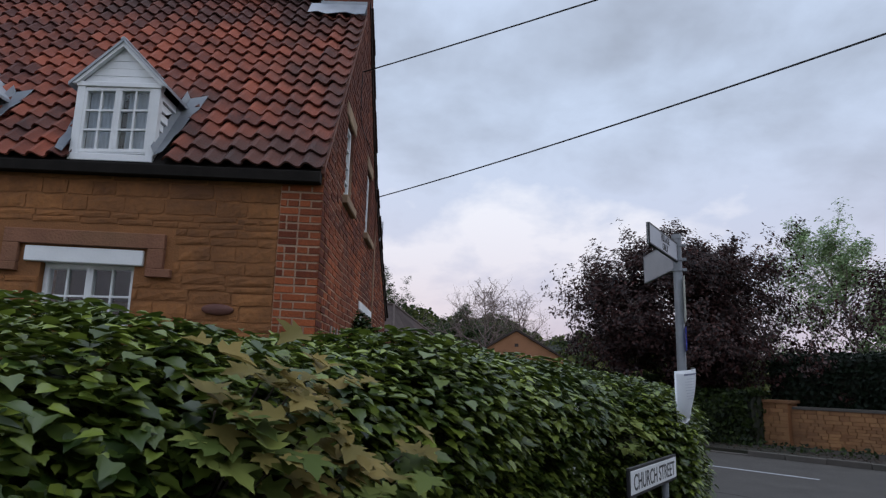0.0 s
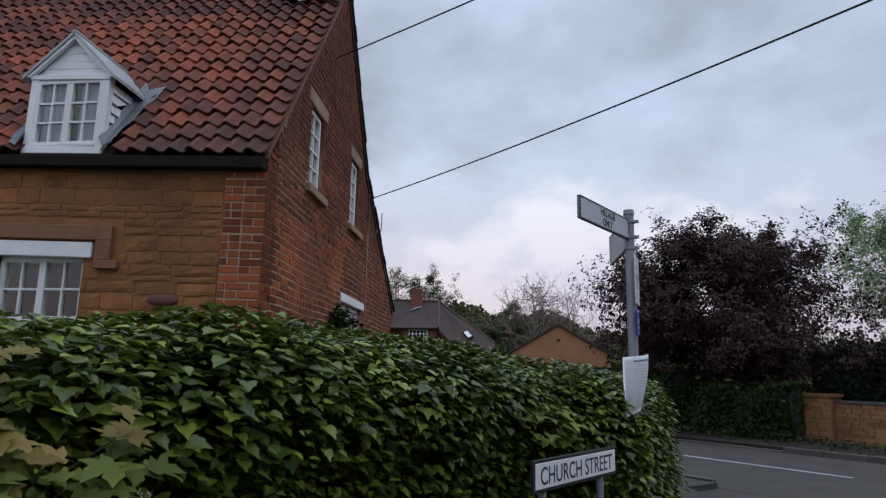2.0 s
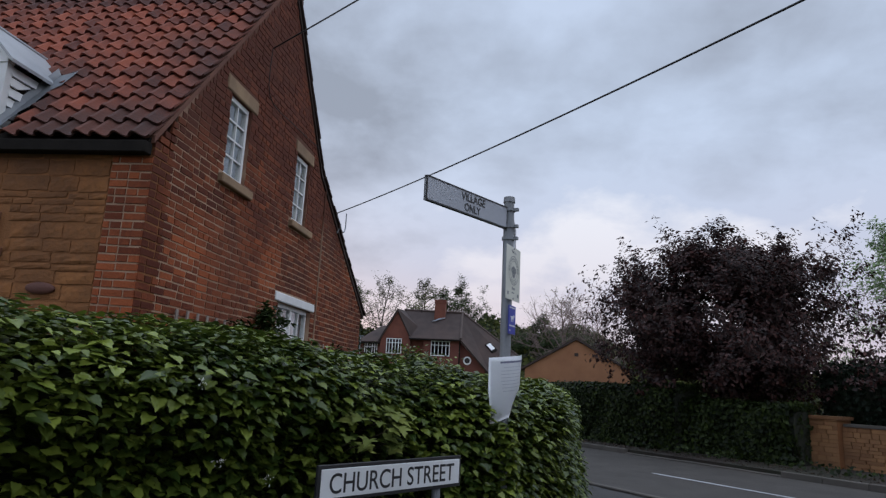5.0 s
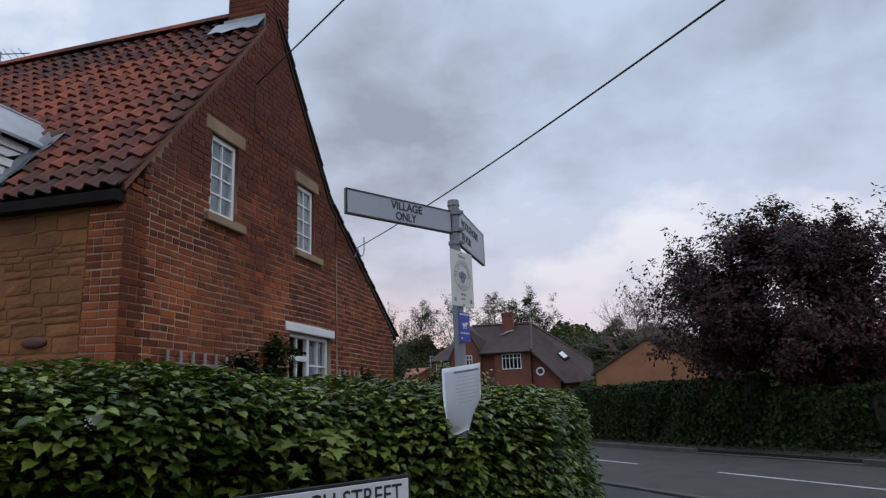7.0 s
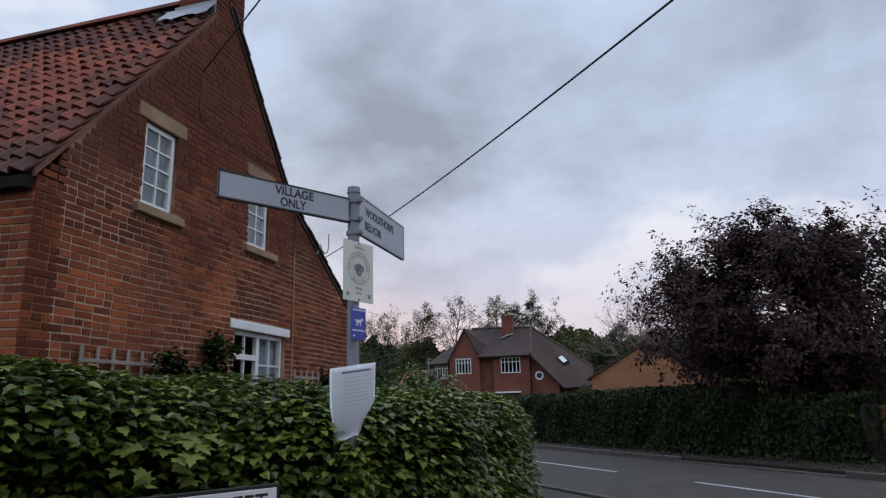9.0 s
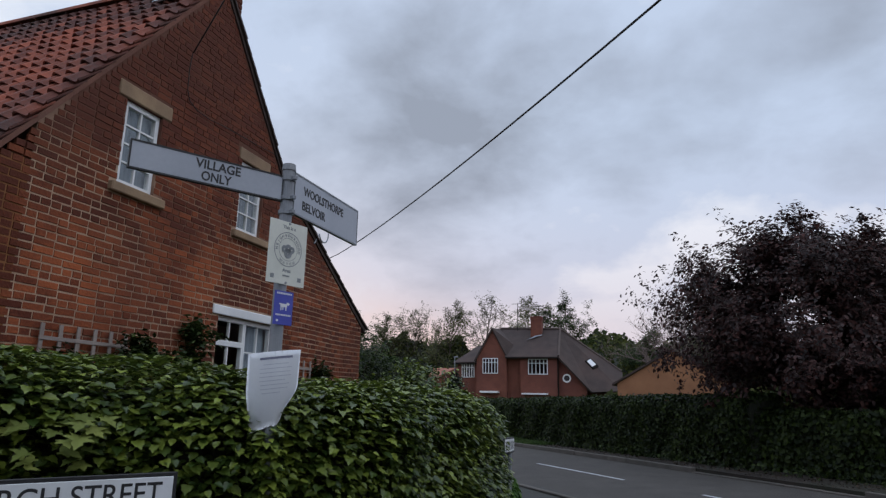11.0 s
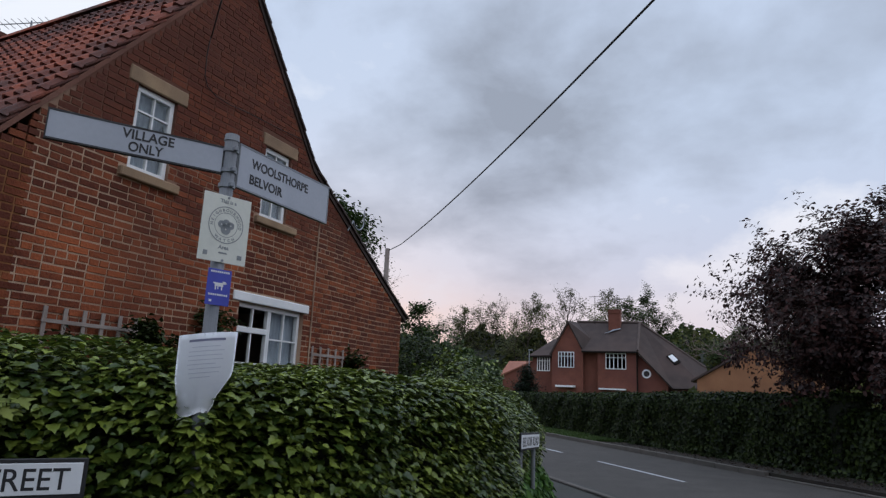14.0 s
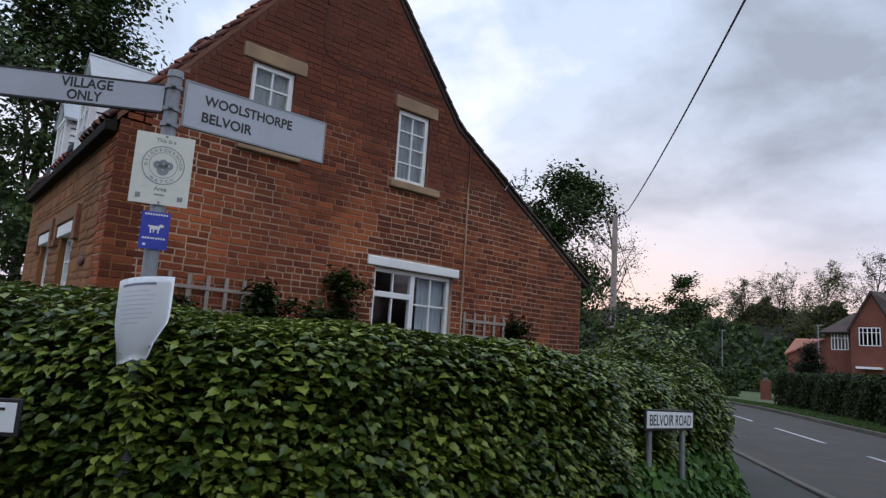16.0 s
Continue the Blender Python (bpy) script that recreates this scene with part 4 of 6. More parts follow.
# white blossom dotted in the hedge
idx = nrng.choice(np.where((HS > 7) & (HS < 10.5))[0], 5)
spots, outs = [], []
for i in idx:
    q = np.full(14, nrng.uniform(0.32, 0.5))
    pl, o = hedge_surface(np.full(14, i), q, HP, HN, 1.5)
    spots.append(pl + o * 0.08 + nrng.normal(0, 0.014, (14, 3)))
    outs.append(o)
leaves("blossom", np.concatenate(spots), np.concatenate(outs), 0.010, "oval", FLOWER, hedge, nrng, 0.0, 0.5)

# ---- finger post and street name plates ----
PX, PY = 2.03, 5.60
post = holder("finger_post", (PX, PY, 0), 0, "grey steel finger post with two white direction arms", "signpost")
bm = tube((0, 0, 0), (0, 0, 2.98), 0.038, 0.038, 20)
part("pole", bm, STEEL, post, smooth=False)
bm = tube((0, 0, 2.972), (0, 0, 3.012), 0.044, 0.040, 20)
part("cap", bm, STEEL, post)


def arm(right, from_post, length, z0, z1, words, label, size, tip_first):
    """A flat arm: right is the reading direction; the post is at its right end when tip_first."""
    r = Vector((*right, 0)).normalized()
    out = r.cross(Vector((0, 0, 1)))
    start = (-r * (from_post + length) if tip_first else r * from_post) + out * 0.0
    m = facing(Vector((start.x, start.y, z0)), right)
    h = z1 - z0
    plate = part("arm", box(0, length, 0, h, -0.008, 0.008, 0.003), SIGNGREY, post, label)
    plate.matrix_basis = m
    bm = box(0.008, length - 0.008, 0.010, h - 0.010, 0.008, 0.0105)
    part("face", bm, ARMFACE, plate)
    bm = bmesh.new()
    for x0, x1, y0, y1 in ((0, length, 0, 0.010), (0, length, h - 0.010, h), (0, 0.007, 0.010, h - 0.010), (length - 0.007, length, 0.010, h - 0.010)):
        add_box(bm, x0, x1, y0, y1, -0.012, 0.013)
    part("edging", bm, BLACK if tip_first else STEEL, plate)
    for text, tx, ty, wide_ in words:
        lettering("lettering", text, size, BLACK, plate, Matrix.Translation((tx, ty, 0.0108)), "LEFT", fit=wide_)
    return plate


arm((0.538, 0.843), 0.036, 0.885, 2.765, 2.930, [("VILLAGE", 0.350, 0.093, 0.265), ("ONLY", 0.385, 0.024, 0.175)], "white arm reading village only", 0.075, True)
arm((0.016, 1.0), 0.060, 0.89, 2.715, 2.985, [("WOOLSTHORPE", 0.112, 0.155, 0.545), ("BELVOIR", 0.10, 0.055, 0.30)], "white arm naming two villages", 0.080, False)
for z in (2.70, 2.79, 2.915):
    bm = bmesh.new()
    add_tube(bm, (0, 0, z - 0.012), (0, 0, z + 0.012), 0.047, 0.047, 16)
    add_box(bm, 0.03, 0.075, -0.012, 0.012, z - 0.012, z + 0.012, 0.002, Matrix.Rotation(radians(-20), 4, "Z"))
    part("clamp", bm, STEEL, post)

# plate with a ring emblem, illegible small print as bars
plate = holder("notice_plate", (PX, PY, 0), 0, "cream notice plate with a round grey emblem clamped to the post", "sign")
AZ = radians(-18)
rgt = (-math.sin(AZ), math.cos(AZ))
m = facing(Vector((0.045 * math.cos(AZ), 0.045 * math.sin(AZ), 2.248)) - Vector((*rgt, 0)) * 0.147, rgt)
pb = part("board", box(0, 0.290, 0, 0.385, -0.002, 0.002, 0.001), CREAM, plate)
pb.matrix_basis = m


def ring(bm, cx, cy, r0, r1, z, n=48, a0=0.0, a1=2 * math.pi):
    vs = [[bm.verts.new((cx + r * math.cos(a0 + (a1 - a0) * i / n), cy + r * math.sin(a0 + (a1 - a0) * i / n), z)) for r in (r0, r1)] for i in range(n + 1)]
    for a, b in zip(vs, vs[1:]):
        bm.faces.new((a[0], a[1], b[1], b[0]))


bm = bmesh.new()
ring(bm, 0.147, 0.215, 0.101, 0.106, 0.0035)
ring(bm, 0.147, 0.215, 0.068, 0.071, 0.0035)
for (dx, dy, r) in ((-0.028, 0.0, 0.022), (0.0, 0.008, 0.024), (0.028, 0.0, 0.022), (0.0, -0.025, 0.03)):
    ring(bm, 0.147 + dx, 0.215 + dy, 0.004, r, 0.0038, 18)
part("emblem", bm, GREYINK, pb, "grey ring emblem")
bm = bmesh.new()
for x0, x1, y0, y1 in ((0.12, 0.17, 0.05, 0.058), (0.03, 0.055, 0.03, 0.055), (0.235, 0.262, 0.03, 0.055)):
    add_box(bm, x0, x1, y0, y1, 0.002, 0.0036)
tagged(part("print", bm, GREYINK, pb), "rows of grey print", kind="stuff")
lettering("lettering", "This is a", 0.030, GREYINK, pb, Matrix.Translation((0.147, 0.340, 0.0024)), "CENTER", 0.0006)
lettering("lettering", "Area", 0.032, GREYINK, pb, Matrix.Translation((0.147, 0.076, 0.0024)), "CENTER", 0.0006)
for word, mid, step, r, turn in (("NEIGHBOURHOOD", 90, -15.5, 0.078, -90), ("WATCH", 270, 17, 0.096, 90)):
    for k, ch in enumerate(word):
        th_ = radians(mid + (k - (len(word) - 1) / 2) * step)
        lettering("lettering", ch, 0.023, GREYINK, pb, Matrix.Translation((0.147 + r * math.cos(th_), 0.215 + r * math.sin(th_), 0.0024)) @ Matrix.Rotation(th_ + radians(turn), 4, "Z"), "CENTER", 0.0006)
for cy in (0.374, 0.012):
    part("bolt", tube((0.147, cy, 0.0), (0.147, cy, 0.006), 0.007, 0.007, 10), STEEL, pb)

blue = holder("dog_notice", (PX, PY, 0), 0, "small blue plastic notice with a white dog shape on the post", "sign")
m = facing(Vector((0.043 * math.cos(AZ), 0.043 * math.sin(AZ), 2.01)) - Vector((*rgt, 0)) * 0.07, rgt)
pb = part("board", box(0, 0.14, 0, 0.20, -0.002, 0.003, 0.001), BLUE, blue)
pb.matrix_basis = m
bm = bmesh.new()
add_box(bm, 0.045, 0.095, 0.105, 0.125, 0.003, 0.0045)
for x0, x1, y0, y1 in ((0.047, 0.054, 0.085, 0.107), (0.062, 0.068, 0.088, 0.107), (0.084, 0.091, 0.085, 0.107), (0.090, 0.108, 0.118, 0.134), (0.036, 0.048, 0.118, 0.126), (0.100, 0.114, 0.122, 0.129)):
    add_box(bm, x0, x1, y0, y1, 0.003, 0.0044)
part("dog_shape", bm, SIGNWHITE, pb)
bm = bmesh.new()
for y in (0.185, 0.058):
    for k in range(9):
        add_box(bm, 0.014 + k * 0.0128, 0.023 + k * 0.0128, y - 0.005, y + 0.005, 0.003, 0.0043)
add_box(bm, 0.02, 0.035, 0.018, 0.03, 0.003, 0.0043)
tagged(part("print", bm, SIGNWHITE, pb), "rows of white print", kind="stuff")

# laminated sheet rolled round the post, drawn in at the foot
sheet = holder("paper_notice", (PX, PY, 0), 0, "white laminated paper notice wrapped round the post", "notice")
bm = bmesh.new()
AC = radians(-46)
rows = []
K, J = 22, 12


def drawn(v, t):
    """How far the sheet is drawn in at its foot: more at its right edge."""
    return 1 - (0.75 if v > 0 else 0.22) * max(0.0, t - 0.55) / 0.45



for j in range(J + 1):
    t = j / J
    z = 1.855 - 0.415 * t
    half = 0.150 * (1 - 0.05 * t)
    row = []
    for i in range(K + 1):
        v = -1 + 2 * i / K
        depth = 0.10 - 0.095 * v * v * (1 - 0.3 * t) - 0.05 * t * t + 0.006 * math.sin(5 * t + 3 * v)
        c = Vector((math.cos(AC), math.sin(AC), 0)) * depth + Vector((-math.sin(AC), math.cos(AC), 0)) * (v * half * drawn(v, t))
        row.append(bm.verts.new((c.x, c.y, z + 0.02 * v - 0.03 * abs(v) * (t > 0.85))))
    rows.append(row)
for a, b in zip(rows, rows[1:]):
    for i in range(K):
        bm.faces.new((a[i], a[i + 1], b[i + 1], b[i]))
bmesh.ops.solidify(bm, geom=bm.faces[:], thickness=0.0012)
sh = part("sheet", bm, PAPER, sheet, smooth=True)
bm = bmesh.new()


def on_sheet(v, t, lift=0.002):
    half = 0.150 * (1 - 0.05 * t)
    depth = 0.10 - 0.095 * v * v * (1 - 0.3 * t) - 0.05 * t * t + 0.006 * math.sin(5 * t + 3 * v) + lift
    c = Vector((math.cos(AC), math.sin(AC), 0)) * depth + Vector((-math.sin(AC), math.cos(AC), 0)) * (v * half * drawn(v, t))
    return (c.x, c.y, 1.855 - 0.415 * t + 0.02 * v)


for v0, v1, t0, t1 in ((-0.62, 0.6, 0.075, 0.105),):
    n = 16
    top = [bm.verts.new(on_sheet(v0 + (v1 - v0) * i / n, t0)) for i in range(n + 1)]
    bot = [bm.verts.new(on_sheet(v0 + (v1 - v0) * i / n, t1)) for i in range(n + 1)]
    for i in range(n):
        bm.faces.new((top[i], top[i + 1], bot[i + 1], bot[i]))
part("print", bm, material("blue_grey_ink", (0.16, 0.17, 0.26), (0.22, 0.23, 0.32), 0.6, 8, 40, 0), sheet, "grey printed bar")
bm = bmesh.new()
for k, (v0, v1) in enumerate(((-0.5, 0.45), (-0.6, 0.6), (-0.6, 0.55), (-0.6, 0.6), (-0.6, 0.35), (-0.55, 0.55), (-0.55, 0.5), (-0.5, 0.2))):
    t0 = 0.17 + 0.055 * k
    n = 14
    top = [bm.verts.new(on_sheet(v0 + (v1 - v0) * i / n, t0)) for i in range(n + 1)]
    bot = [bm.verts.new(on_sheet(v0 + (v1 - v0) * i / n, t0 + 0.010)) for i in range(n + 1)]
    for i in range(n):
        bm.faces.new((top[i], top[i + 1], bot[i + 1], bot[i]))
part("small_print", bm, material("faint_ink", (0.64, 0.66, 0.73), (0.70, 0.72, 0.78), 0.5, 8, 40, 0), sheet)


def name_plate(p, q, top, height, words, size, label, tilt=0.0, x_text=0.0):
    p, q = Vector((*p, 0)), Vector((*q, 0))
    length = (q - p).length
    th = holder("street_name_plate", tuple((p + q) / 2), 0, label, "street sign")
    r = (q - p).normalized()
    m = facing(Vector((*(p - (p + q) / 2)[:2], top - height)), r[:2]) @ Matrix.Rotation(radians(tilt), 4, "Z")
    bd = part("backing_board", box(-0.02, length + 0.02, -0.02, height + 0.02, -0.022, -0.002, 0.003), BLACK, th)
    bd.matrix_basis = m
    part("plate", box(0, length, 0, height, -0.002, 0.003, 0.002), SIGNWHITE, bd)
    lettering("lettering", words, size, BLACK, bd, Matrix.Translation((length / 2 + x_text, height * 0.5 - size * 0.35, 0.0032)), "CENTER", 0.001, 0.90 * length, 0.006)
    for x in (0.13 * length, 0.85 * length):
        c = m @ Vector((x, 0, -0.04))
        part("support", tube((c.x, c.y, 0), (c.x, c.y, top - 0.05), 0.026, 0.026, 12), STEEL, th)
    return th


name_plate((1.19, 4.25), (1.785, 5.145), 1.195, 0.142, "CHURCH STREET", 0.140, "white street name plate with black letters on two steel legs")
name_plate((2.49, 9.66), (2.38, 10.65), 1.195, 0.142, "BELVOIR ROAD", 0.135, "white street name plate with black letters on two steel legs", -2.0)

# ---- trees ----
def tree(name, place, height, spread, leaf, count, leaf_size, label, seed, bark=BARK, trunk=0.013, base=0.2, limbs=16, twigs=6, shape="oval", droop=0.3, fuzz=0.25, rise=0.5, top=0.55, shoots=0, fine=0.035, category="tree"):
    """A tapered trunk with limbs at many heights, each forking into boughs and twigs, and single leaves strewn along the twigs.
    top: how much narrower the crown is at its head; rise: how steeply the limbs climb; shoots: long thin shoots above the crown."""
    rg = random.Random(seed)
    nr = np.random.default_rng(seed)
    th = holder(name, place, 0, label, category)
    vs, fs, tips = [], [], []

    def limb(p, q, r0, r1, sides):
        ax = (q - p).normalized()
        s1 = ax.orthogonal().normalized()
        s2 = ax.cross(s1)
        o = len(vs)
        for c, r in ((p, r0), (q, r1)):
            for i in range(sides):
                a = 2 * math.pi * i / sides
                vs.append(tuple(c + s1 * (r * math.cos(a)) + s2 * (r * math.sin(a))))
        for i in range(sides):
            fs.append((o + i, o + (i + 1) % sides, o + sides + (i + 1) % sides, o + sides + i))

    def run(p, d, length, r, bends, sides, bend=0.16):
        """A bent, tapering branch; returns the points along it."""
        pts = [p]
        for k in range(bends):
            d = (d + Vector((rg.gauss(0, bend), rg.gauss(0, bend), rg.gauss(0.03, bend)))).normalized()
            q = p + d * (length / bends)
            limb(p, q, r * (1 - 0.8 * k / bends), r * (1 - 0.8 * (k + 1) / bends), sides)
            p = q
            pts.append(p)
        return pts, d

    r0 = height * trunk
    stem, _ = run(Vector((0, 0, 0)), Vector((0, 0, 1)), height * 0.93, r0, 9, 8, 0.07)

    def along(pts, f):
        k = min(len(pts) - 2, int(f * (len(pts) - 1)))
        return pts[k].lerp(pts[k + 1], f * (len(pts) - 1) - k)

    for i in range(limbs):
        f = base + (0.97 - base) * ((i + rg.random() * 0.8) / limbs)
        g = (f - base) / (1 - base)
        reach = spread * (1 - top * g ** 1.6) * (0.62 + 0.5 * math.sin(math.pi * min(1, 0.25 + g * 0.85))) * rg.uniform(0.72, 1.2)
        a = i * 2.4 + rg.uniform(-0.5, 0.5)
        d = Vector((math.cos(a), math.sin(a), rise * rg.uniform(0.3, 1.3) + 0.5 * g)).normalized()
        bough, d1 = run(along(stem, f / 0.97 if f < 0.97 else 1.0), d, reach * 1.08, r0 * 0.42 * (1 - 0.5 * g), 5, 5)
        for j in range(max(2, int(twigs * (0.25 + reach / spread)))):
            ff = rg.uniform(0.22, 1.0)
            c = along(bough, min(ff, 0.999))
            e = (d1 * 0.5 + Vector((rg.gauss(0, 0.7), rg.gauss(0, 0.7), rg.gauss(0.22, 0.5)))).normalized()
            br, e1 = run(c, e, reach * rg.uniform(0.28, 0.5), r0 * max(0.10, 1.6 * fine), 3, 4, 0.25)
            tips.extend(tuple(v) for v in br[1:])
            for k in range(4):
                c2 = along(br, rg.uniform(0.3, 0.999))
                e2 = (e1 * 0.6 + Vector((rg.gauss(0, 0.6), rg.gauss(0, 0.6), rg.gauss(0.2, 0.5)))).normalized()
                tw, _ = run(c2, e2, reach * rg.uniform(0.12, 0.26), r0 * fine, 2, 3, 0.25)
                tips.extend(tuple(v) for v in tw[1:])
    for k in range(shoots):
        c = Vector(rg.choice([t for t in tips if t[2] > height * 0.72]))
        sh, _ = run(c, Vector((rg.gauss(0, 0.35), rg.gauss(0, 0.35), 1)), height * rg.uniform(0.08, 0.17), r0 * 0.04, 4, 3, 0.15)
        tips.extend(tuple(v) for v in sh[1:])
    t = np.array(tips)
    ob = new("trunk", mesh("trunk", vs, fs, bark))
    ob.parent = th
    if count:
        pick = nr.integers(0, len(t), count)
        spots = t[pick] + nr.normal(0, fuzz, (count, 3)) * np.array([1, 1, 0.8])
        spots[:, 2] = np.maximum(spots[:, 2], 0.1)
        outs = spots - np.array([0, 0, height * 0.45])
        outs /= np.linalg.norm(outs, axis=1)[:, None] + 1e-6
        leaves("crown", spots, outs + np.array([0, 0, 0.5]), leaf_size, shape, leaf, th, nr, droop, 0.9)
    return th


tree("copper_tree", (8.1, 22.7, 0.1), 5.95, 3.3, LEAF_COPPER, 100000, 0.11, "dark copper-leaved cherry plum with wispy shoots above a hedge", 4, base=0.25, limbs=48, twigs=15, fuzz=0.09, rise=0.22, top=0.36, shoots=12, fine=0.045)
tree("pale_tree", (20.9, 32.2, 0.1), 8.9, 4.3, LEAF_SILVER, 26000, 0.13, "pale green whitebeam with silvery open crown", 5, bark=TWIG, base=0.14, limbs=26, twigs=9, fuzz=0.12, rise=1.1, top=0.45, fine=0.06)
tree("copper_tree", (19.0, 25.5, 0.1), 8.0, 3.4, LEAF_COPPER, 9000, 0.15, "copper-leaved tree behind the dark hedge", 24, base=0.2, limbs=16, top=0.6)
tree("bare_tree", (6.4, 95, 0), 15.0, 7.0, LEAF_SPRING, 700, 0.22, "bare tree with thin pinkish twigs", 6, bark=TWIG, base=0.2, limbs=26, twigs=12, rise=1.0, top=0.55, fine=0.11)
tree("bare_tree", (11.5, 92, 0), 13.0, 6.0, LEAF_SPRING, 500, 0.22, "bare tree with thin pinkish twigs", 16, bark=TWIG, base=0.2, limbs=22, twigs=11, rise=0.9, top=0.6, fine=0.11)
tree("garden_tree", (-14.2, 7.2, 0), 12.5, 3.3, LEAF_TREE, 30000, 0.15, "tall leafy tree behind the cottage", 7, base=0.2, limbs=20, fuzz=0.3, rise=0.7, top=0.55)
tree("garden_tree", (-16.0, 28.9, 0), 12.0, 3.3, LEAF_TREE, 17000, 0.20, "dense green tree behind the cottage", 8, base=0.18, limbs=18, fuzz=0.35)
tree("birch_tree", (-16.4, 36.1, 0), 12.0, 2.4, LEAF_SPRING, 1600, 0.12, "thin open birch with few leaves", 9, bark=TWIG, base=0.2, limbs=18, twigs=8, fuzz=0.2, rise=1.0)
tree("field_tree", (-27.5, 68, 0), 11.6, 3.4, LEAF_TREE, 5500, 0.32, "rounded dark field tree", 10, base=0.12, limbs=16, fuzz=0.4)
for k, (x, y, h, w, leafy) in enumerate(((-41, 106, 16.0, 5.5, 1), (-35.5, 108, 17.0, 6.0, 0), (-29.5, 106, 17.5, 6.0, 1), (-23, 108, 19.0, 6.5, 0), (-16.5, 106, 18.5, 6.5, 1), (-8.5, 104, 17.2, 5.8, 2), (3.0, 108, 13.0, 4.6, 2), (9.5, 112, 12.0, 5.5, 2))):
    tree("roadside_tree", (x, y, 0), h, w, LEAF_SPRING if leafy < 2 else LEAF_TREE, (3600, 8000, 13000)[leafy], 0.26, ("nearly bare tree against the dusk sky", "tree in thin spring leaf", "tree in full dark leaf")[leafy], 100 + k, base=0.15, limbs=20, twigs=9 if leafy < 2 else 7, fuzz=0.25, rise=0.7, top=0.45, fine=0.075)

# wooded slope on the horizon, one mass of leaf clumps over a low hill
def hill(x0, x1, y, h, seed, mat, count, size, name, label):
    nr = np.random.default_rng(seed)
    th = holder(name, ((x0 + x1) / 2, y, 0), 0, label, "woodland", kind="stuff")
    n = 80
    prof = [(x0 + (x1 - x0) * i / n) for i in range(n + 1)]
    hh = [h * (0.72 + 0.16 * math.sin(i * 0.21 + seed) + 0.08 * math.sin(i * 0.83 + seed) + 0.05 * nr.uniform(-1, 1)) * min(1, 4 * min(i / n, 1 - i / n) + 0.35) for i in range(n + 1)]
    bm = bmesh.new()
    cx = (x0 + x1) / 2
    a = [[bm.verts.new((x - cx, dy, z * k)) for x, z in zip(prof, hh)] for dy, k in ((-h * 1.2, 0.0), (-h * 0.6, 0.62), (0, 0.97), (h * 2, 0.0))]
    for r0, r1 in zip(a, a[1:]):
        for i in range(n):
            bm.faces.new((r0[i], r0[i + 1], r1[i + 1], r1[i]))
    # shade under the canopy is put into this surface's colour
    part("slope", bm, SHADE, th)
    i = nr.uniform(0, n, count)
    zz = np.interp(i, np.arange(n + 1), hh)
    k = nr.uniform(0.02, 1, count)
    lump = 0.06 * h * np.sin(i * 2.1) * np.cos(i * 1.3 + seed)
    spots = np.stack([np.interp(i, np.arange(n + 1), prof) - cx, -h * 1.2 * (1 - k) + nr.normal(0, 0.3, count), zz * k ** 0.8 + lump * k + nr.normal(0, size * 0.25, count)], 1)
    leaves("canopy", spots, np.tile(np.array([0, -0.7, 0.7]), (count, 1)), size, "ivy", mat, th, nr, 0.2, 0.9)
    return th


hill(-150, 70, 150, 18.0, 3, LEAF_WOOD, 26000, 1.0, "far_woodland", "dark wooded slope on the horizon")
hill(-95, 14, 112, 14.0, 5, LEAF_WOOD, 30000, 0.65, "woodland_edge", "dark green scrub and woodland edge")
hill(-2, 45, 62, 5.0, 8, LEAF_WOOD, 6000, 0.7, "woodland_edge", "dark green scrub behind the gardens")
hill(-56, -17, 78, 8.0, 9, LEAF_TREE, 12000, 0.55, "shrubbery", "mixed green garden shrubs")


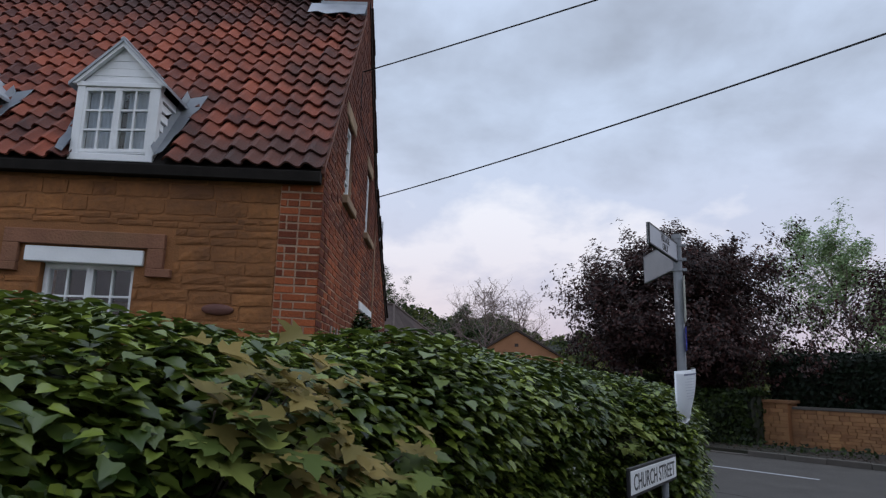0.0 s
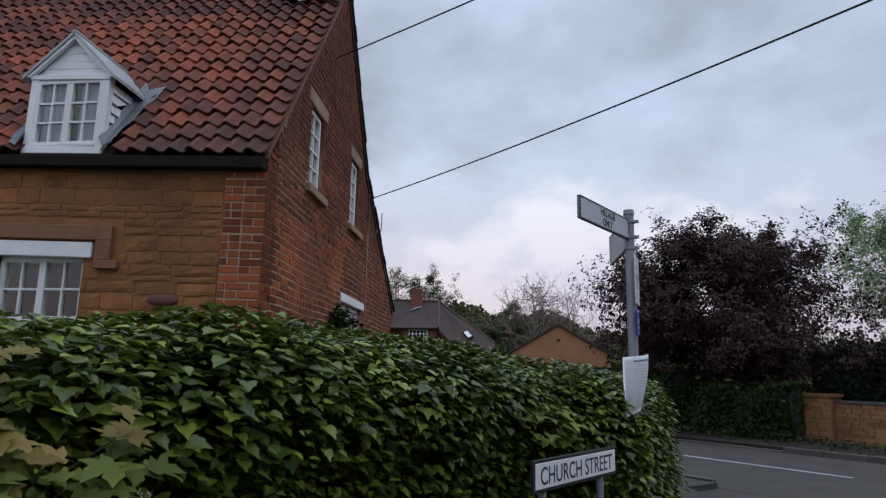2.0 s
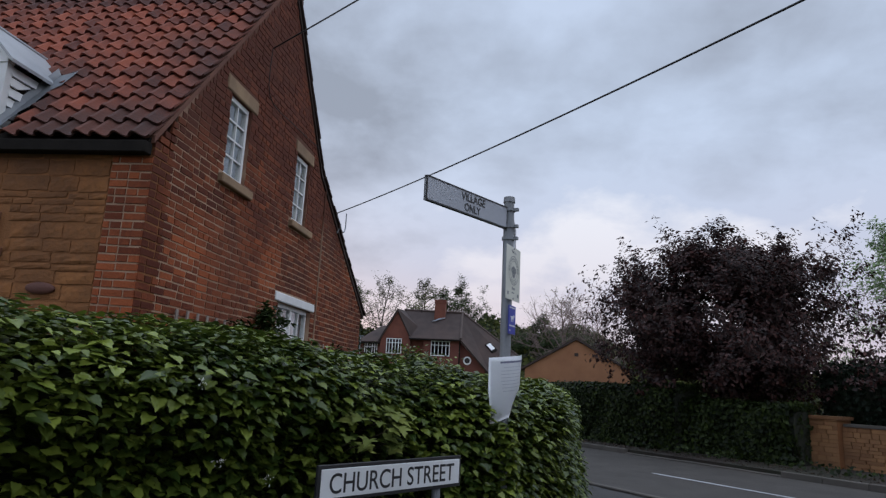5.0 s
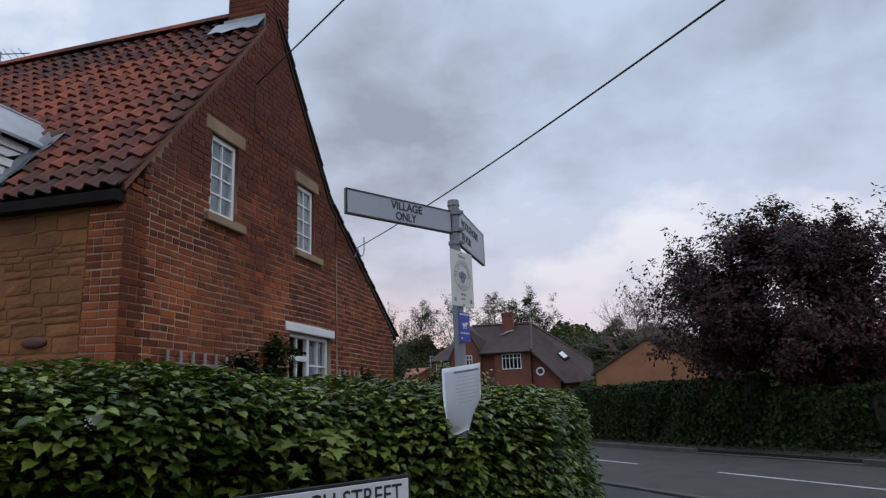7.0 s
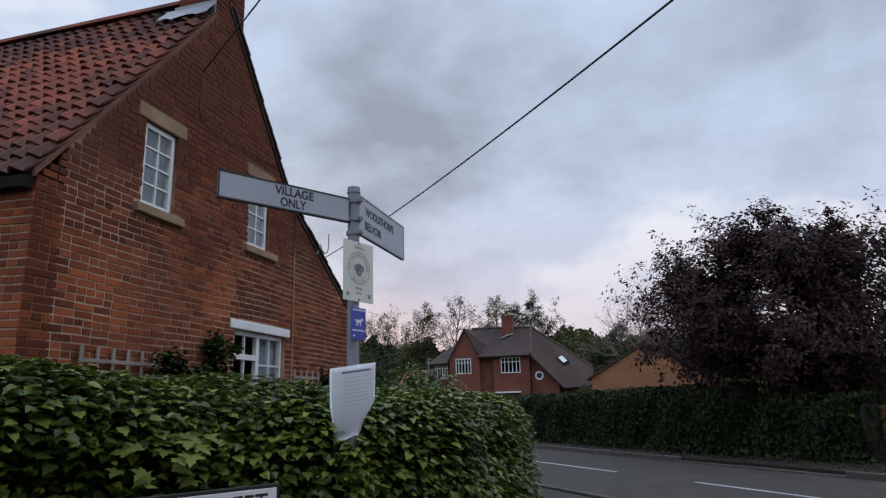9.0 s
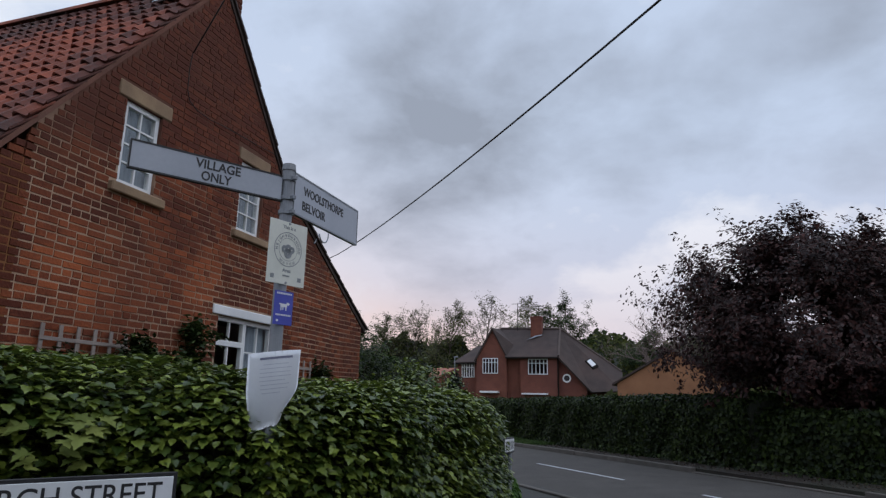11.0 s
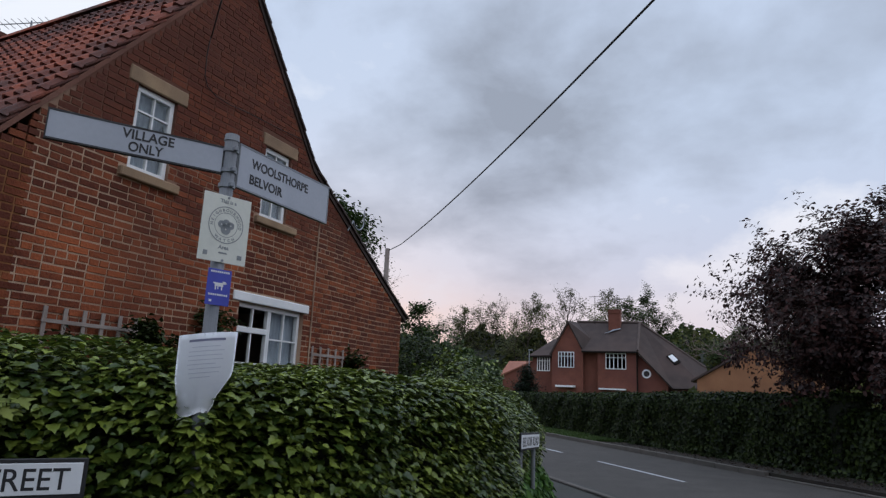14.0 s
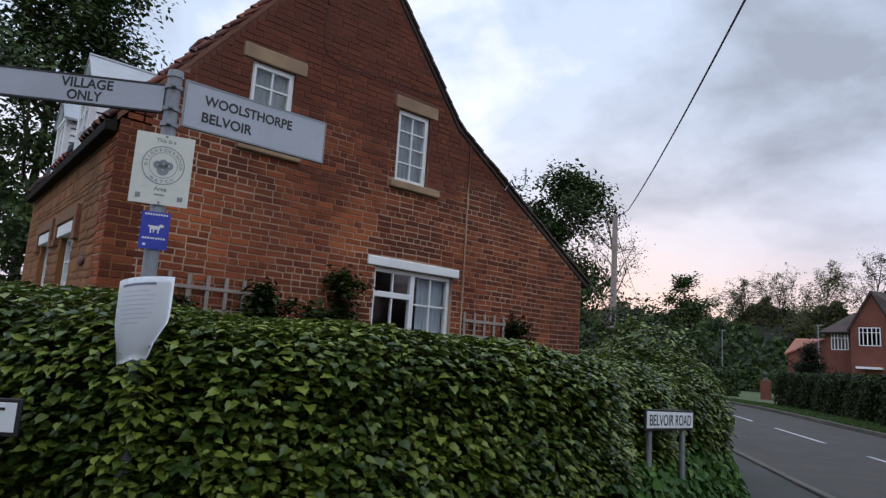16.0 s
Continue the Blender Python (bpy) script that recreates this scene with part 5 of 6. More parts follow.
# ---- hedges across the road ----
def far_hedge(name, s0, s1, d, h0, h1, width, leaf, count, size, label, seed, round_=0.25, rough=0.10, at=None):
    """A clipped hedge along the road: the face at d."""
    at = at or road_at
    nr = np.random.default_rng(seed)
    th = holder(name, tuple(at((s0 + s1) / 2, d + width / 2, 0.1)), 0, label, "hedge")
    o = np.array(th.matrix_basis.translation)
    n = max(4, int((s1 - s0) / 0.5))
    def ht(s):
        f = (s - s0) / (s1 - s0)
        return h0 + (h1 - h0) * f
    prof = [(0.06, 0.02), (0.02, 0.5), (0.0, 0.8), (round_ * 0.4, 0.95), (round_, 1.0), (width - round_, 1.0), (width, 0.9), (width, 0.02)]
    bm = bmesh.new()
    rows = []
    for i in range(n + 1):
        s = s0 + (s1 - s0) * i / n
        rows.append([bm.verts.new(np.array(at(s, d + 0.12 + p * (width - 0.24) / width, q * (ht(s) - 0.10))) - o + np.array([0, 0, 0.1])) for p, q in prof])
    for a, b in zip(rows, rows[1:]):
        for k in range(len(prof)):
            bm.faces.new((a[k], a[(k + 1) % len(prof)], b[(k + 1) % len(prof)], b[k]))
    bm.faces.new(rows[0]), bm.faces.new(rows[-1][::-1])
    # core coloured as the hedge's inner shade
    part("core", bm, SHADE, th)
    s = nr.uniform(s0, s1, count)
    s[: count // 30] = nr.uniform(s0 - 0.02, s0 + 0.05, count // 30)
    t = nr.uniform(0, 1.45, count)
    P = np.zeros((count, 3))
    O = np.zeros((count, 3))
    nn = np.array(at(s0, d + 1, 0) - at(s0, d, 0))
    for i in range(count):
        h = ht(s[i])
        bump = rough * (math.sin(s[i] * 1.9 + t[i] * 2 + seed) + math.sin(s[i] * 4.3 + t[i] * 5)) * 0.5
        if t[i] < 1:
            dd, z, ov = (round_ * max(0, t[i] - 0.85) / 0.15) ** 1.0 * 0.8, h * t[i], -nn * (1 if t[i] < 0.9 else 0.6) + np.array([0, 0, 0.1 if t[i] < 0.9 else 0.8])
            dd -= bump
        else:
            dd, z, ov = round_ * 0.8 + (t[i] - 1) / 0.45 * (width - round_), h + bump * 0.5, np.array([0, 0, 1.0])
        if s[i] < s0 + 0.06:
            dd, ov = nr.uniform(0, width), np.array(at(s0, d, 0) - at(s0 + 1, d, 0)) + np.array([0, 0, 0.2])
        P[i] = np.array(at(s[i], d + dd, 0.1 + z)) - o
        O[i] = ov
    P += nr.normal(0, 0.035, (count, 3))
    leaves("foliage", P, O, size, "hedge", leaf, th, nr, 0.4, 0.7)
    return th


far_hedge("roadside_hedge", 12.3, 24.0, 17.75, 1.80, 1.68, 1.3, LEAF_FAR, 34000, 0.085, "tall clipped privet hedge beside the road", 31)
far_hedge("roadside_hedge", 24.0, 35.2, 18.1, 1.66, 1.6, 1.3, LEAF_FAR, 24000, 0.09, "tall clipped hedge behind a grass verge", 32)
far_hedge("low_hedge", 9.08, 12.3, 18.2, 1.40, 1.42, 1.0, LEAF_FAR, 8000, 0.11, "lower clipped hedge beside the garden wall", 33)
far_hedge("dark_hedge", -9.0, 9.2, 19.75, 2.58, 2.50, 1.8, LEAF_YEW, 22000, 0.11, "square dark yew hedge behind the garden wall", 34, 0.12, 0.03)
far_hedge("low_hedge", 3.0, 13.5, 24.5, 1.25, 1.3, 1.0, LEAF_FAR, 6000, 0.12, "low garden hedge under the copper tree", 35)

far_hedge("drive_hedge", 3.0, 18.6, 45.0, 1.75, 1.7, 1.6, LEAF_TREE, 8000, 0.16, "light green clipped hedge beside a drive", 36, at=lambda s, d, z=0.0: U * d + N * s + Vector((0, 0, z)))

# dead leaves and small weeds on the soil under the hedges
nr = np.random.default_rng(55)
s_, d_ = nr.uniform(2, 24, 3600), 16.7 + 1.3 * nr.uniform(0, 1, 3600) ** 0.8
spots = np.array([tuple(road_at(a, b, 0.115)) for a, b in zip(s_, d_)])
litter = holder("leaf_litter", (0, 0, 0), 0, "brown leaf litter and weeds on the soil", "leaf litter", kind="stuff")
leaves("litter", spots, np.tile(np.array([0, 0, 1.0]), (3600, 1)), 0.05, "hedge", leaf_material("dead_leaf", (0.025, 0.016, 0.010), (0.07, 0.045, 0.025)), litter, nr, 0.0, 0.5)
s_, d_ = nr.uniform(2, 24, 1000), 17.3 + 0.9 * nr.uniform(0, 1, 1000)
spots = np.array([tuple(road_at(a, b, 0.12)) for a, b in zip(s_, d_)]) + np.stack([np.zeros(1000), np.zeros(1000), nr.uniform(0, 0.16, 1000)], 1)
leaves("weed", spots, np.tile(np.array([-0.5, -0.4, 0.7]), (1000, 1)), 0.08, "ivy", LEAF_FAR, litter, nr, 0.1, 0.9)
# grass blades on the verge
cnt = 26000
s_, d_ = 21.6 + 24 * nr.uniform(0, 1, cnt) ** 1.5, 16.66 + 1.6 * nr.uniform(0, 1, cnt)
spots = np.array([tuple(road_at(a, b, 0.12)) for a, b in zip(s_, d_)])
grass = holder("grass", (0, 0, 0), 0, "short green grass blades on the verge", "grass", kind="stuff")
gp = leaves("blades", spots, nr.normal(0, 1, (cnt, 3)) * np.array([1, 1, 0.1]), 0.075, "blade", leaf_material("grass_blade", (0.04, 0.08, 0.02), (0.11, 0.16, 0.05)), grass, nr, -2.5, 0.3)

# ---- garden wall with its end pier ----
wall = holder("garden_wall", tuple(road_at(4.0, 19.2, 0.1)), 0, "low wall of coursed orange stone with an end pier", "wall")
wo = Vector(wall.matrix_basis.translation)
core_m = lambda s, d, z: road_at(s, d, z) - wo


def wall_block(bm, s0, s1, d0, d1, z0, z1):
    v = [bm.verts.new(core_m(s, d, z)) for z in (z0, z1) for s, d in ((s0, d0), (s1, d0), (s1, d1), (s0, d1))]
    for f in ((3, 2, 1, 0), (4, 5, 6, 7), (0, 1, 5, 4), (1, 2, 6, 5), (2, 3, 7, 6), (3, 0, 4, 7)):
        bm.faces.new([v[i] for i in f])


bm = bmesh.new()
wall_block(bm, -9.0, 8.40, 19.22, 19.50, 0.0, 1.10)
part("core", bm, STONE_JOINT, wall)
bm = bmesh.new()
wall_block(bm, 8.40, 9.10, 19.02, 19.62, 0.0, 1.25)
pier = part("pier", bm, STONE_JOINT, wall, "square end pier")
bm = bmesh.new()
wall_block(bm, 8.35, 9.15, 18.97, 19.67, 1.25, 1.33)
part("pier_cap", bm, WALLSTONE, wall)
bm = bmesh.new()
wall_block(bm, -9.0, 8.35, 19.17, 19.55, 1.10, 1.17)
part("coping", bm, KERB, wall, "grey stone coping")
rg = random.Random(63)
unit = bmesh.new()
add_box(unit, 0, 1, -0.02, 0.03, 0, 1, 0.0)
bmesh.ops.bevel(unit, geom=[e for e in unit.edges if all(v.co.y < 0 for v in e.verts)], offset=0.02, segments=1, affect="EDGES")
bmesh.ops.recalc_face_normals(unit, faces=unit.faces)
block_me = bpy.data.meshes.new("stone")
unit.to_mesh(block_me)
unit.free()
block_me.materials.append(WALLSTONE)
rot = Matrix.Rotation(math.atan2(U.y, U.x) + math.pi, 4, "Z")


def stones_on(parent, s_hi, s_lo, d, z0, z1, turn=False, d_hi=0.0):
    z = z0
    while z < z1 - 0.03:
        h = min(rg.choice((0.08, 0.10, 0.13)), z1 - z)
        s = s_hi if not turn else 0.0
        span = (s_hi - s_lo) if not turn else d_hi - d
        run = 0.0
        while run < span - 0.02:
            w = min(rg.uniform(0.16, 0.42), span - run)
            if span - run - w < 0.09:
                w = span - run
            if not turn:
                m = Matrix.Translation(core_m(s_hi - run, d - rg.uniform(0.0, 0.012), z)) @ rot @ Matrix.Diagonal((w - 0.01, 1, h - 0.01, 1))
            else:
                m = Matrix.Translation(core_m(s_hi + rg.uniform(0.0, 0.012), d_hi - run, z)) @ rot @ Matrix.Rotation(-math.pi / 2, 4, "Z") @ Matrix.Diagonal((w - 0.01, 1, h - 0.01, 1))
            piece("stone", block_me, parent, m)
            run += w
        z += h


stones_on(wall, 8.40, 3.0, 19.22, 0.0, 1.10)
stones_on(pier, 9.10, 8.40, 19.02, 0.0, 1.25)
stones_on(pier, 9.10, 0, 19.02, 0.0, 1.25, True, 19.62)


# ---- houses across the road ----
def plain_window(parent, m, w, h, cols, name="window"):
    """A white window of narrow lights with small top panes."""
    bm = bmesh.new()
    f = 0.07
    for b in ((0, w, 0, f), (0, w, h - f, h), (0, f, f, h - f), (w - f, w, f, h - f)):
        add_box(bm, *b, -0.05, 0.03)
    for i in range(1, cols):
        x = w * i / cols
        add_box(bm, x - 0.035, x + 0.035, f, h - f, -0.05, 0.025)
    add_box(bm, f, w - f, h * 0.70, h * 0.70 + 0.06, -0.05, 0.02)
    ob = part(name, bm, WHITE, parent)
    ob.matrix_basis = m
    part("pane", box(f, w - f, f, h - f, -0.03, -0.02), DARKGLASS, ob)
    return ob


DARKGLASS = material("dark_window_glass", (0.012, 0.013, 0.016), (0.03, 0.032, 0.036), 0.08, 2.0, 10, 0.0)
far_house = holder("brick_house", (-7.0, 64.3, 0), 0, "two-storey red brick house with steep brown tiled roofs", "house")


def solid(name, parts, mat, parent, label=""):
    bm = bmesh.new()
    for verts, faces in parts:
        v = [bm.verts.new(c) for c in verts]
        for f in faces:
            bm.faces.new([v[i] for i in f])
    return part(name, bm, mat, parent, label)


def slab(corners, thick=0.14):
    """A roof plane with thickness from its corners."""
    c = [Vector(v) for v in corners]
    nrm = (c[1] - c[0]).cross(c[2] - c[0]).normalized()
    if nrm.z < 0:
        nrm = -nrm
    k = len(c)
    return ([tuple(v) for v in c] + [tuple(v - nrm * thick) for v in c],
            [tuple(range(k)), tuple(range(2 * k - 1, k - 1, -1))] + [(i, k + i, k + (i + 1) % k, (i + 1) % k) for i in range(k)])


# local x along the front, y back; the near bay's front lies at y = 0
part("wall", box(-5.6, -2.65, 0.0, 6.5, 0, 5.95), FARBRICK, far_house, "gabled bay")
part("wall", box(-2.65, -1.3, 0.55, 6.5, 0, 5.95), FARBRICK, far_house, "recessed wall between the bays")
part("wall", box(-1.3, 2.2, 0.0, 6.5, 0, 5.95), FARBRICK, far_house, "projecting bay")
part("wall", box(-8.1, -5.6, 1.9, 6.5, 0, 5.55), FARBRICK, far_house, "lower side wing")
bm = bmesh.new()
add_prism(bm, [(-5.6, 5.95), (-2.65, 5.95), (-3.9, 8.55), (-4.2, 8.55)], "y", 0.0, 0.25)
part("gable", bm, FARBRICK, far_house, "brick gable")
bm = bmesh.new()
add_prism(bm, [(2.2, 0), (4.8, 0), (4.8, 3.15), (2.2, 5.75)], "y", 0.35, 6.0)
part("wall", bm, FARBRICK, far_house, "side wall under the sweeping roof")
part("porch", box(4.8, 7.2, 1.6, 6.0, 0, 3.2), FARBRICK, far_house, "side wall in the shade of the sweeping roof")
# gable roof: left slope and the slope down to the valley
solid("roof", [slab([(-5.85, -0.2, 5.55), (-4.05, -0.2, 8.75), (-4.05, 3.6, 9.0), (-5.85, 5.0, 5.7)]), slab([(-4.05, -0.2, 8.75), (-2.55, -0.2, 5.95), (-2.2, 1.2, 7.2), (-4.05, 3.6, 9.0)])], FARTILE, far_house, "brown tiled gable roof")
solid("roof", [slab([(-4.05, 3.5, 9.02), (2.07, 3.2, 8.85), (2.35, -0.35, 5.92), (-2.7, -0.35, 5.92)])], FARTILE, far_house, "brown tiled main slope")
solid("roof", [slab([(2.07, 3.2, 8.85), (2.35, -0.35, 5.92), (5.3, -0.1, 2.75)]), slab([(2.07, 3.2, 8.85), (5.3, -0.1, 2.75), (7.9, 1.4, 2.9)]), slab([(2.07, 3.2, 8.85), (7.9, 1.4, 2.9), (7.85, 3.7, 4.75)])], FARTILE, far_house, "roof sweeping low at the side")
solid("roof", [slab([(-4.05, 3.5, 9.02), (2.07, 3.2, 8.85), (3.0, 7.0, 5.4), (-5.8, 7.0, 5.4)])], FARTILE, far_house, "rear slope")
solid("roof", [slab([(-8.5, 1.5, 5.5), (-5.3, 1.5, 5.6), (-5.3, 4.4, 7.5), (-6.6, 4.4, 7.4)]), slab([(-8.5, 1.5, 5.5), (-6.6, 4.4, 7.4), (-8.5, 6.5, 5.5)])], FARTILE, far_house, "hipped roof of the side wing")
for x0, x1, y, z in ((-2.7, 2.35, -0.36, 5.86), (-8.5, -5.6, 1.48, 5.44)):
    part("gutter", box(x0, x1, y - 0.08, y + 0.04, z - 0.10, z, 0.02), DARKWOOD, far_house, "black eaves gutter")
for pts in (((2.07, 3.2, 8.92), (2.35, -0.35, 5.99)), ((-4.05, 3.5, 9.07), (2.07, 3.2, 8.90)), ((2.07, 3.2, 8.92), (7.75, 3.7, 4.82))):
    part("ridge_tile", tube(*pts, 0.11, 0.11, 8), material("worn_ridge_tile", (0.06, 0.042, 0.038), (0.10, 0.075, 0.066), 0.85, 2.0, 14, 0.5), far_house)
bm = box(-0.71, 0.37, 2.3, 3.2, 6.8, 9.95)
add_box(bm, -0.77, 0.43, 2.24, 3.26, 9.75, 9.88)
add_box(bm, -0.74, 0.40, 2.27, 3.23, 9.95, 10.08)
part("chimney", bm, FARBRICK, far_house, "brick chimney stack")
solid("flashing", [slab([(-1.0, 1.70, 7.76), (0.42, 2.24, 8.20), (0.42, 2.30, 8.28), (-0.30, 2.10, 8.13), (-0.60, 1.75, 7.84)], 0.05)], LEAD, far_house, "pale lead flashing below the stack")
plain_window(far_house, facing(Vector((-5.0, -0.02, 4.36)), (1, 0)), 1.52, 1.47, 5)
plain_window(far_house, facing(Vector((-0.56, -0.02, 4.30)), (1, 0)), 1.85, 1.45, 5)
plain_window(far_house, facing(Vector((-7.65, 1.88, 4.05)), (1, 0)), 1.32, 1.38, 5)
bm = bmesh.new()
ring(bm, 0, 0, 0.26, 0.40, 0.03, 24)
r_ = part("round_window", bm, WHITE, far_house, "small round white window")
r_.matrix_basis = facing(Vector((3.0, 0.32, 3.98)), (1, 0))
bm = bmesh.new()
bmesh.ops.create_circle(bm, cap_ends=True, radius=0.27, segments=20, matrix=Matrix.Translation((0, 0, 0.015)))
part("pane", bm, DARKGLASS, r_)
ra_, rc_, rd_ = Vector((2.07, 3.2, 8.85)), Vector((5.3, -0.1, 2.75)), Vector((7.9, 1.4, 2.9))
rn_ = (rc_ - ra_).cross(rd_ - ra_).normalized()
rx_ = (rd_ - ra_).normalized()
sl_m = Matrix((rx_, rn_.cross(rx_), rn_)).transposed().to_4x4()
sl_m.translation = ra_ * 0.42 + rc_ * 0.12 + rd_ * 0.46
sl = part("skylight", box(-0.55, 0.55, -0.35, 0.35, -0.05, 0.12), DARKWOOD, far_house, "dark framed roof light")
sl.matrix_basis = sl_m
# the mirrored sky is painted as a white pane
part("pane", box(-0.45, 0.30, -0.26, 0.26, 0.12, 0.13), SIGNWHITE, sl, "glazing coloured white as a sky reflection")
part("rainwater_pipe", tube((2.25, -0.05, 0), (2.25, -0.05, 5.85), 0.06), DARKWOOD, far_house)
part("porch_roof", box(-5.1, -3.35, -0.7, 0.0, 2.55, 2.72), WHITE, far_house)
part("bay_roof", box(-1.1, 1.3, -0.6, 0.0, 2.45, 2.58), WHITE, far_house)
for x, z in ((-2.2, 11.6), (0.0, 11.3)):
    bm = tube((x, 3.2, 8.5), (x, 3.2, z), 0.03, 0.025, 6)
    add_tube(bm, (x - 0.6, 3.2, z - 0.1), (x + 0.5, 3.2, z - 0.05), 0.018, 0.018, 5)
    for k in range(7):
        add_tube(bm, (x - 0.55 + 0.16 * k, 2.95, z - 0.1), (x - 0.55 + 0.16 * k, 3.45, z - 0.1), 0.012, 0.012, 4)
    part("aerial", bm, DARKWOOD, far_house)

garage = holder("brick_garage", (-17.2, 67.5, 0), 0, "low brick garage with a pale red tiled roof", "garage")
part("wall", box(-1.6, 1.9, 0.3, 5, 0, 3.6), FARBRICK, garage)
bm = bmesh.new()
add_prism(bm, [(-1.4, 0), (1.9, 0), (1.9, 5.0), (1.55, 5.0), (-1.4, 3.75)], "y", 0.0, 0.28)
part("gable", bm, FARBRICK, garage, "brick gable beside the roof")
solid("roof", [slab([(-1.75, -0.15, 3.6), (1.45, -0.15, 5.0), (1.45, 2.6, 5.2), (-1.75, 2.6, 5.15)]), slab([(-1.75, 2.6, 5.15), (1.45, 2.6, 5.2), (1.45, 5.2, 3.6), (-1.75, 5.2, 3.6)])], REDTILE, garage, "pale red tiled roof")
part("door", box(-0.9, 0.1, -0.03, 0.0, 0, 2.1), DARKWOOD, garage)

bung = holder("orange_bungalow", (4.95, 43.0, 0), -6, "pale orange brick bungalow with a plain gable", "bungalow")
bm = bmesh.new()
add_prism(bm, [(-3.2, 0), (3.2, 0), (3.2, 2.9), (0, 4.75), (-3.2, 2.9)], "y", 0, 8)
part("wall", bm, ORANGE, bung)
for sx in (-1, 1):
    bm = bmesh.new()
    add_prism(bm, [(0, 4.78), (sx * 3.5, 2.76), (sx * 3.5, 2.88), (0, 4.93)], "y", -0.14, 8.2)
    part("roof", bm, FARTILE, bung)
part("vent", box(-0.12, 0.12, -0.02, 0.02, 3.75, 3.95), FARTILE, bung)

# gate pier with a pale finial, far along the road
gp_ = holder("gate_pier", tuple(U * 43.0 + N * 19.6), 10, "brick gate pier with a pale ball finial", "gate pier")
drive = strip("drive", 37.5, 44.0, 16.0, 24.0, -0.05, 0.02, KERB, "pale gravel drive entrance", "drive")
bm = box(-0.25, 0.25, -0.25, 0.25, 0, 1.25)
part("pier", bm, FARBRICK, gp_)
bm = bmesh.new()
bmesh.ops.create_uvsphere(bm, u_segments=14, v_segments=10, radius=0.15, matrix=Matrix.Translation((0, 0, 1.62)))
add_tube(bm, (0, 0, 1.25), (0, 0, 1.5), 0.2, 0.06, 10)
part("finial", bm, KERB, gp_)


# ---- pole and wires ----
POLE = (-8.15, 24.75)
pole = holder("utility_pole", (*POLE, 0.05), 0, "tall grey timber utility pole carrying cables", "utility pole")
part("shaft", tube((0, 0, 0), (0, 0, 7.0), 0.13, 0.09, 12), TIMBER, pole)
bm = box(-0.04, 0.04, -0.04, 0.04, 6.45, 6.6)
part("bracket", bm, STEEL, pole)
along_, span_ = Vector((0.6216, -0.7833, 0)), []
for k in range(73):
    r_ = k * 0.65
    span_.append(Vector((-7.84, 25.0, 7.17 - 0.0862 * r_ + 0.002154 * r_ * r_)) + along_ * r_)
span_[0] = Vector((POLE[0], POLE[1], 6.95))
cable("overhead_cable", span_, 0.016, CABLE, "thick black overhead cable")
cable("overhead_cable", sag((POLE[0], POLE[1], 6.6), (-34, 70, 6.5), 0.8), 0.012, CABLE, "black overhead cable along the road")
cable("house_cable", sag((GX + 0.03, 8.25, 5.76), (GX + 0.03 + 1.216 * 21, 8.25 - 21, 6.5), 0.75, 50), 0.009, CABLE, "black service cable running to the gable")
cable("wall_cable", [(GX + 0.018, y, z) for y, z in ((8.25, 5.76), (8.23, 5.5), (8.24, 5.25), (8.30, 5.13), (8.45, 5.07), (8.7, 5.06), (9.0, 5.09), (9.4, 5.11), (9.95, 5.14), (10.32, 5.17))], 0.005, CABLE, "black cable clipped along the brick gable")
# slim posts in the far gardens
for k, (x, y, h) in enumerate(((-24, 66, 5.5), (-13.5, 60, 5.6))):
    lp = holder("street_lamp", (x, y, 0), 0, "slim grey lamp post", "street lamp")
    part("column", tube((0, 0, 0), (0, 0, h), 0.06, 0.04, 8), STEEL, lp)
    part("lamp_head", box(-0.1, 0.3, -0.06, 0.06, h, h + 0.08, 0.01), STEEL, lp)

# shrubs beyond the hedge's far end
tree("shrub", (-0.1, 13.7, 0), 2.05, 0.85, LEAF, 5200, 0.075, "rounded light green shrub at the hedge end", 41, base=0.3, limbs=18, twigs=7, fuzz=0.10, rise=0.5, top=0.35, trunk=0.02, category="shrub")
tree("shrub", (-3.6, 18.5, 0), 2.5, 1.5, LEAF_FAR, 6000, 0.10, "dark rounded garden shrub", 42, base=0.1, limbs=16, fuzz=0.22, rise=0.5, top=0.35, trunk=0.02, category="shrub")
tree("shrub", (9.9, 22.3, 0.1), 2.4, 1.3, LEAF_SPRING, 3500, 0.12, "loose yellow-green shrub under the copper tree", 44, base=0.1, limbs=14, fuzz=0.22, rise=0.7, top=0.4, trunk=0.015, category="shrub")
tree("conifer", (-9.6, 47.0, 0), 3.8, 1.0, LEAF_YEW, 5000, 0.14, "dark upright conifer by the drive", 43, base=0.05, limbs=20, fuzz=0.2, rise=1.2, top=0.8)

# ---- climbers and trellis on the gable ----
def trellis(y0, y1, z0, z1, nx, nz, label):
    t = holder("trellis", (GX + 0.03, y0, z0), 0, label, "trellis")
    for i in range(nx):
        y = (y1 - y0) * i / (nx - 1)
        part("upright_slat", box(0.0, 0.014, y - 0.021, y + 0.021, 0, z1 - z0, 0.002), TIMBER, t)
    for j in range(nz):
        z = (z1 - z0) * (j + 0.4) / nz
        part("cross_slat", box(0.012, 0.022, -0.03, y1 - y0 + 0.03, z - 0.018, z + 0.018, 0.002), TIMBER, t)
    return t


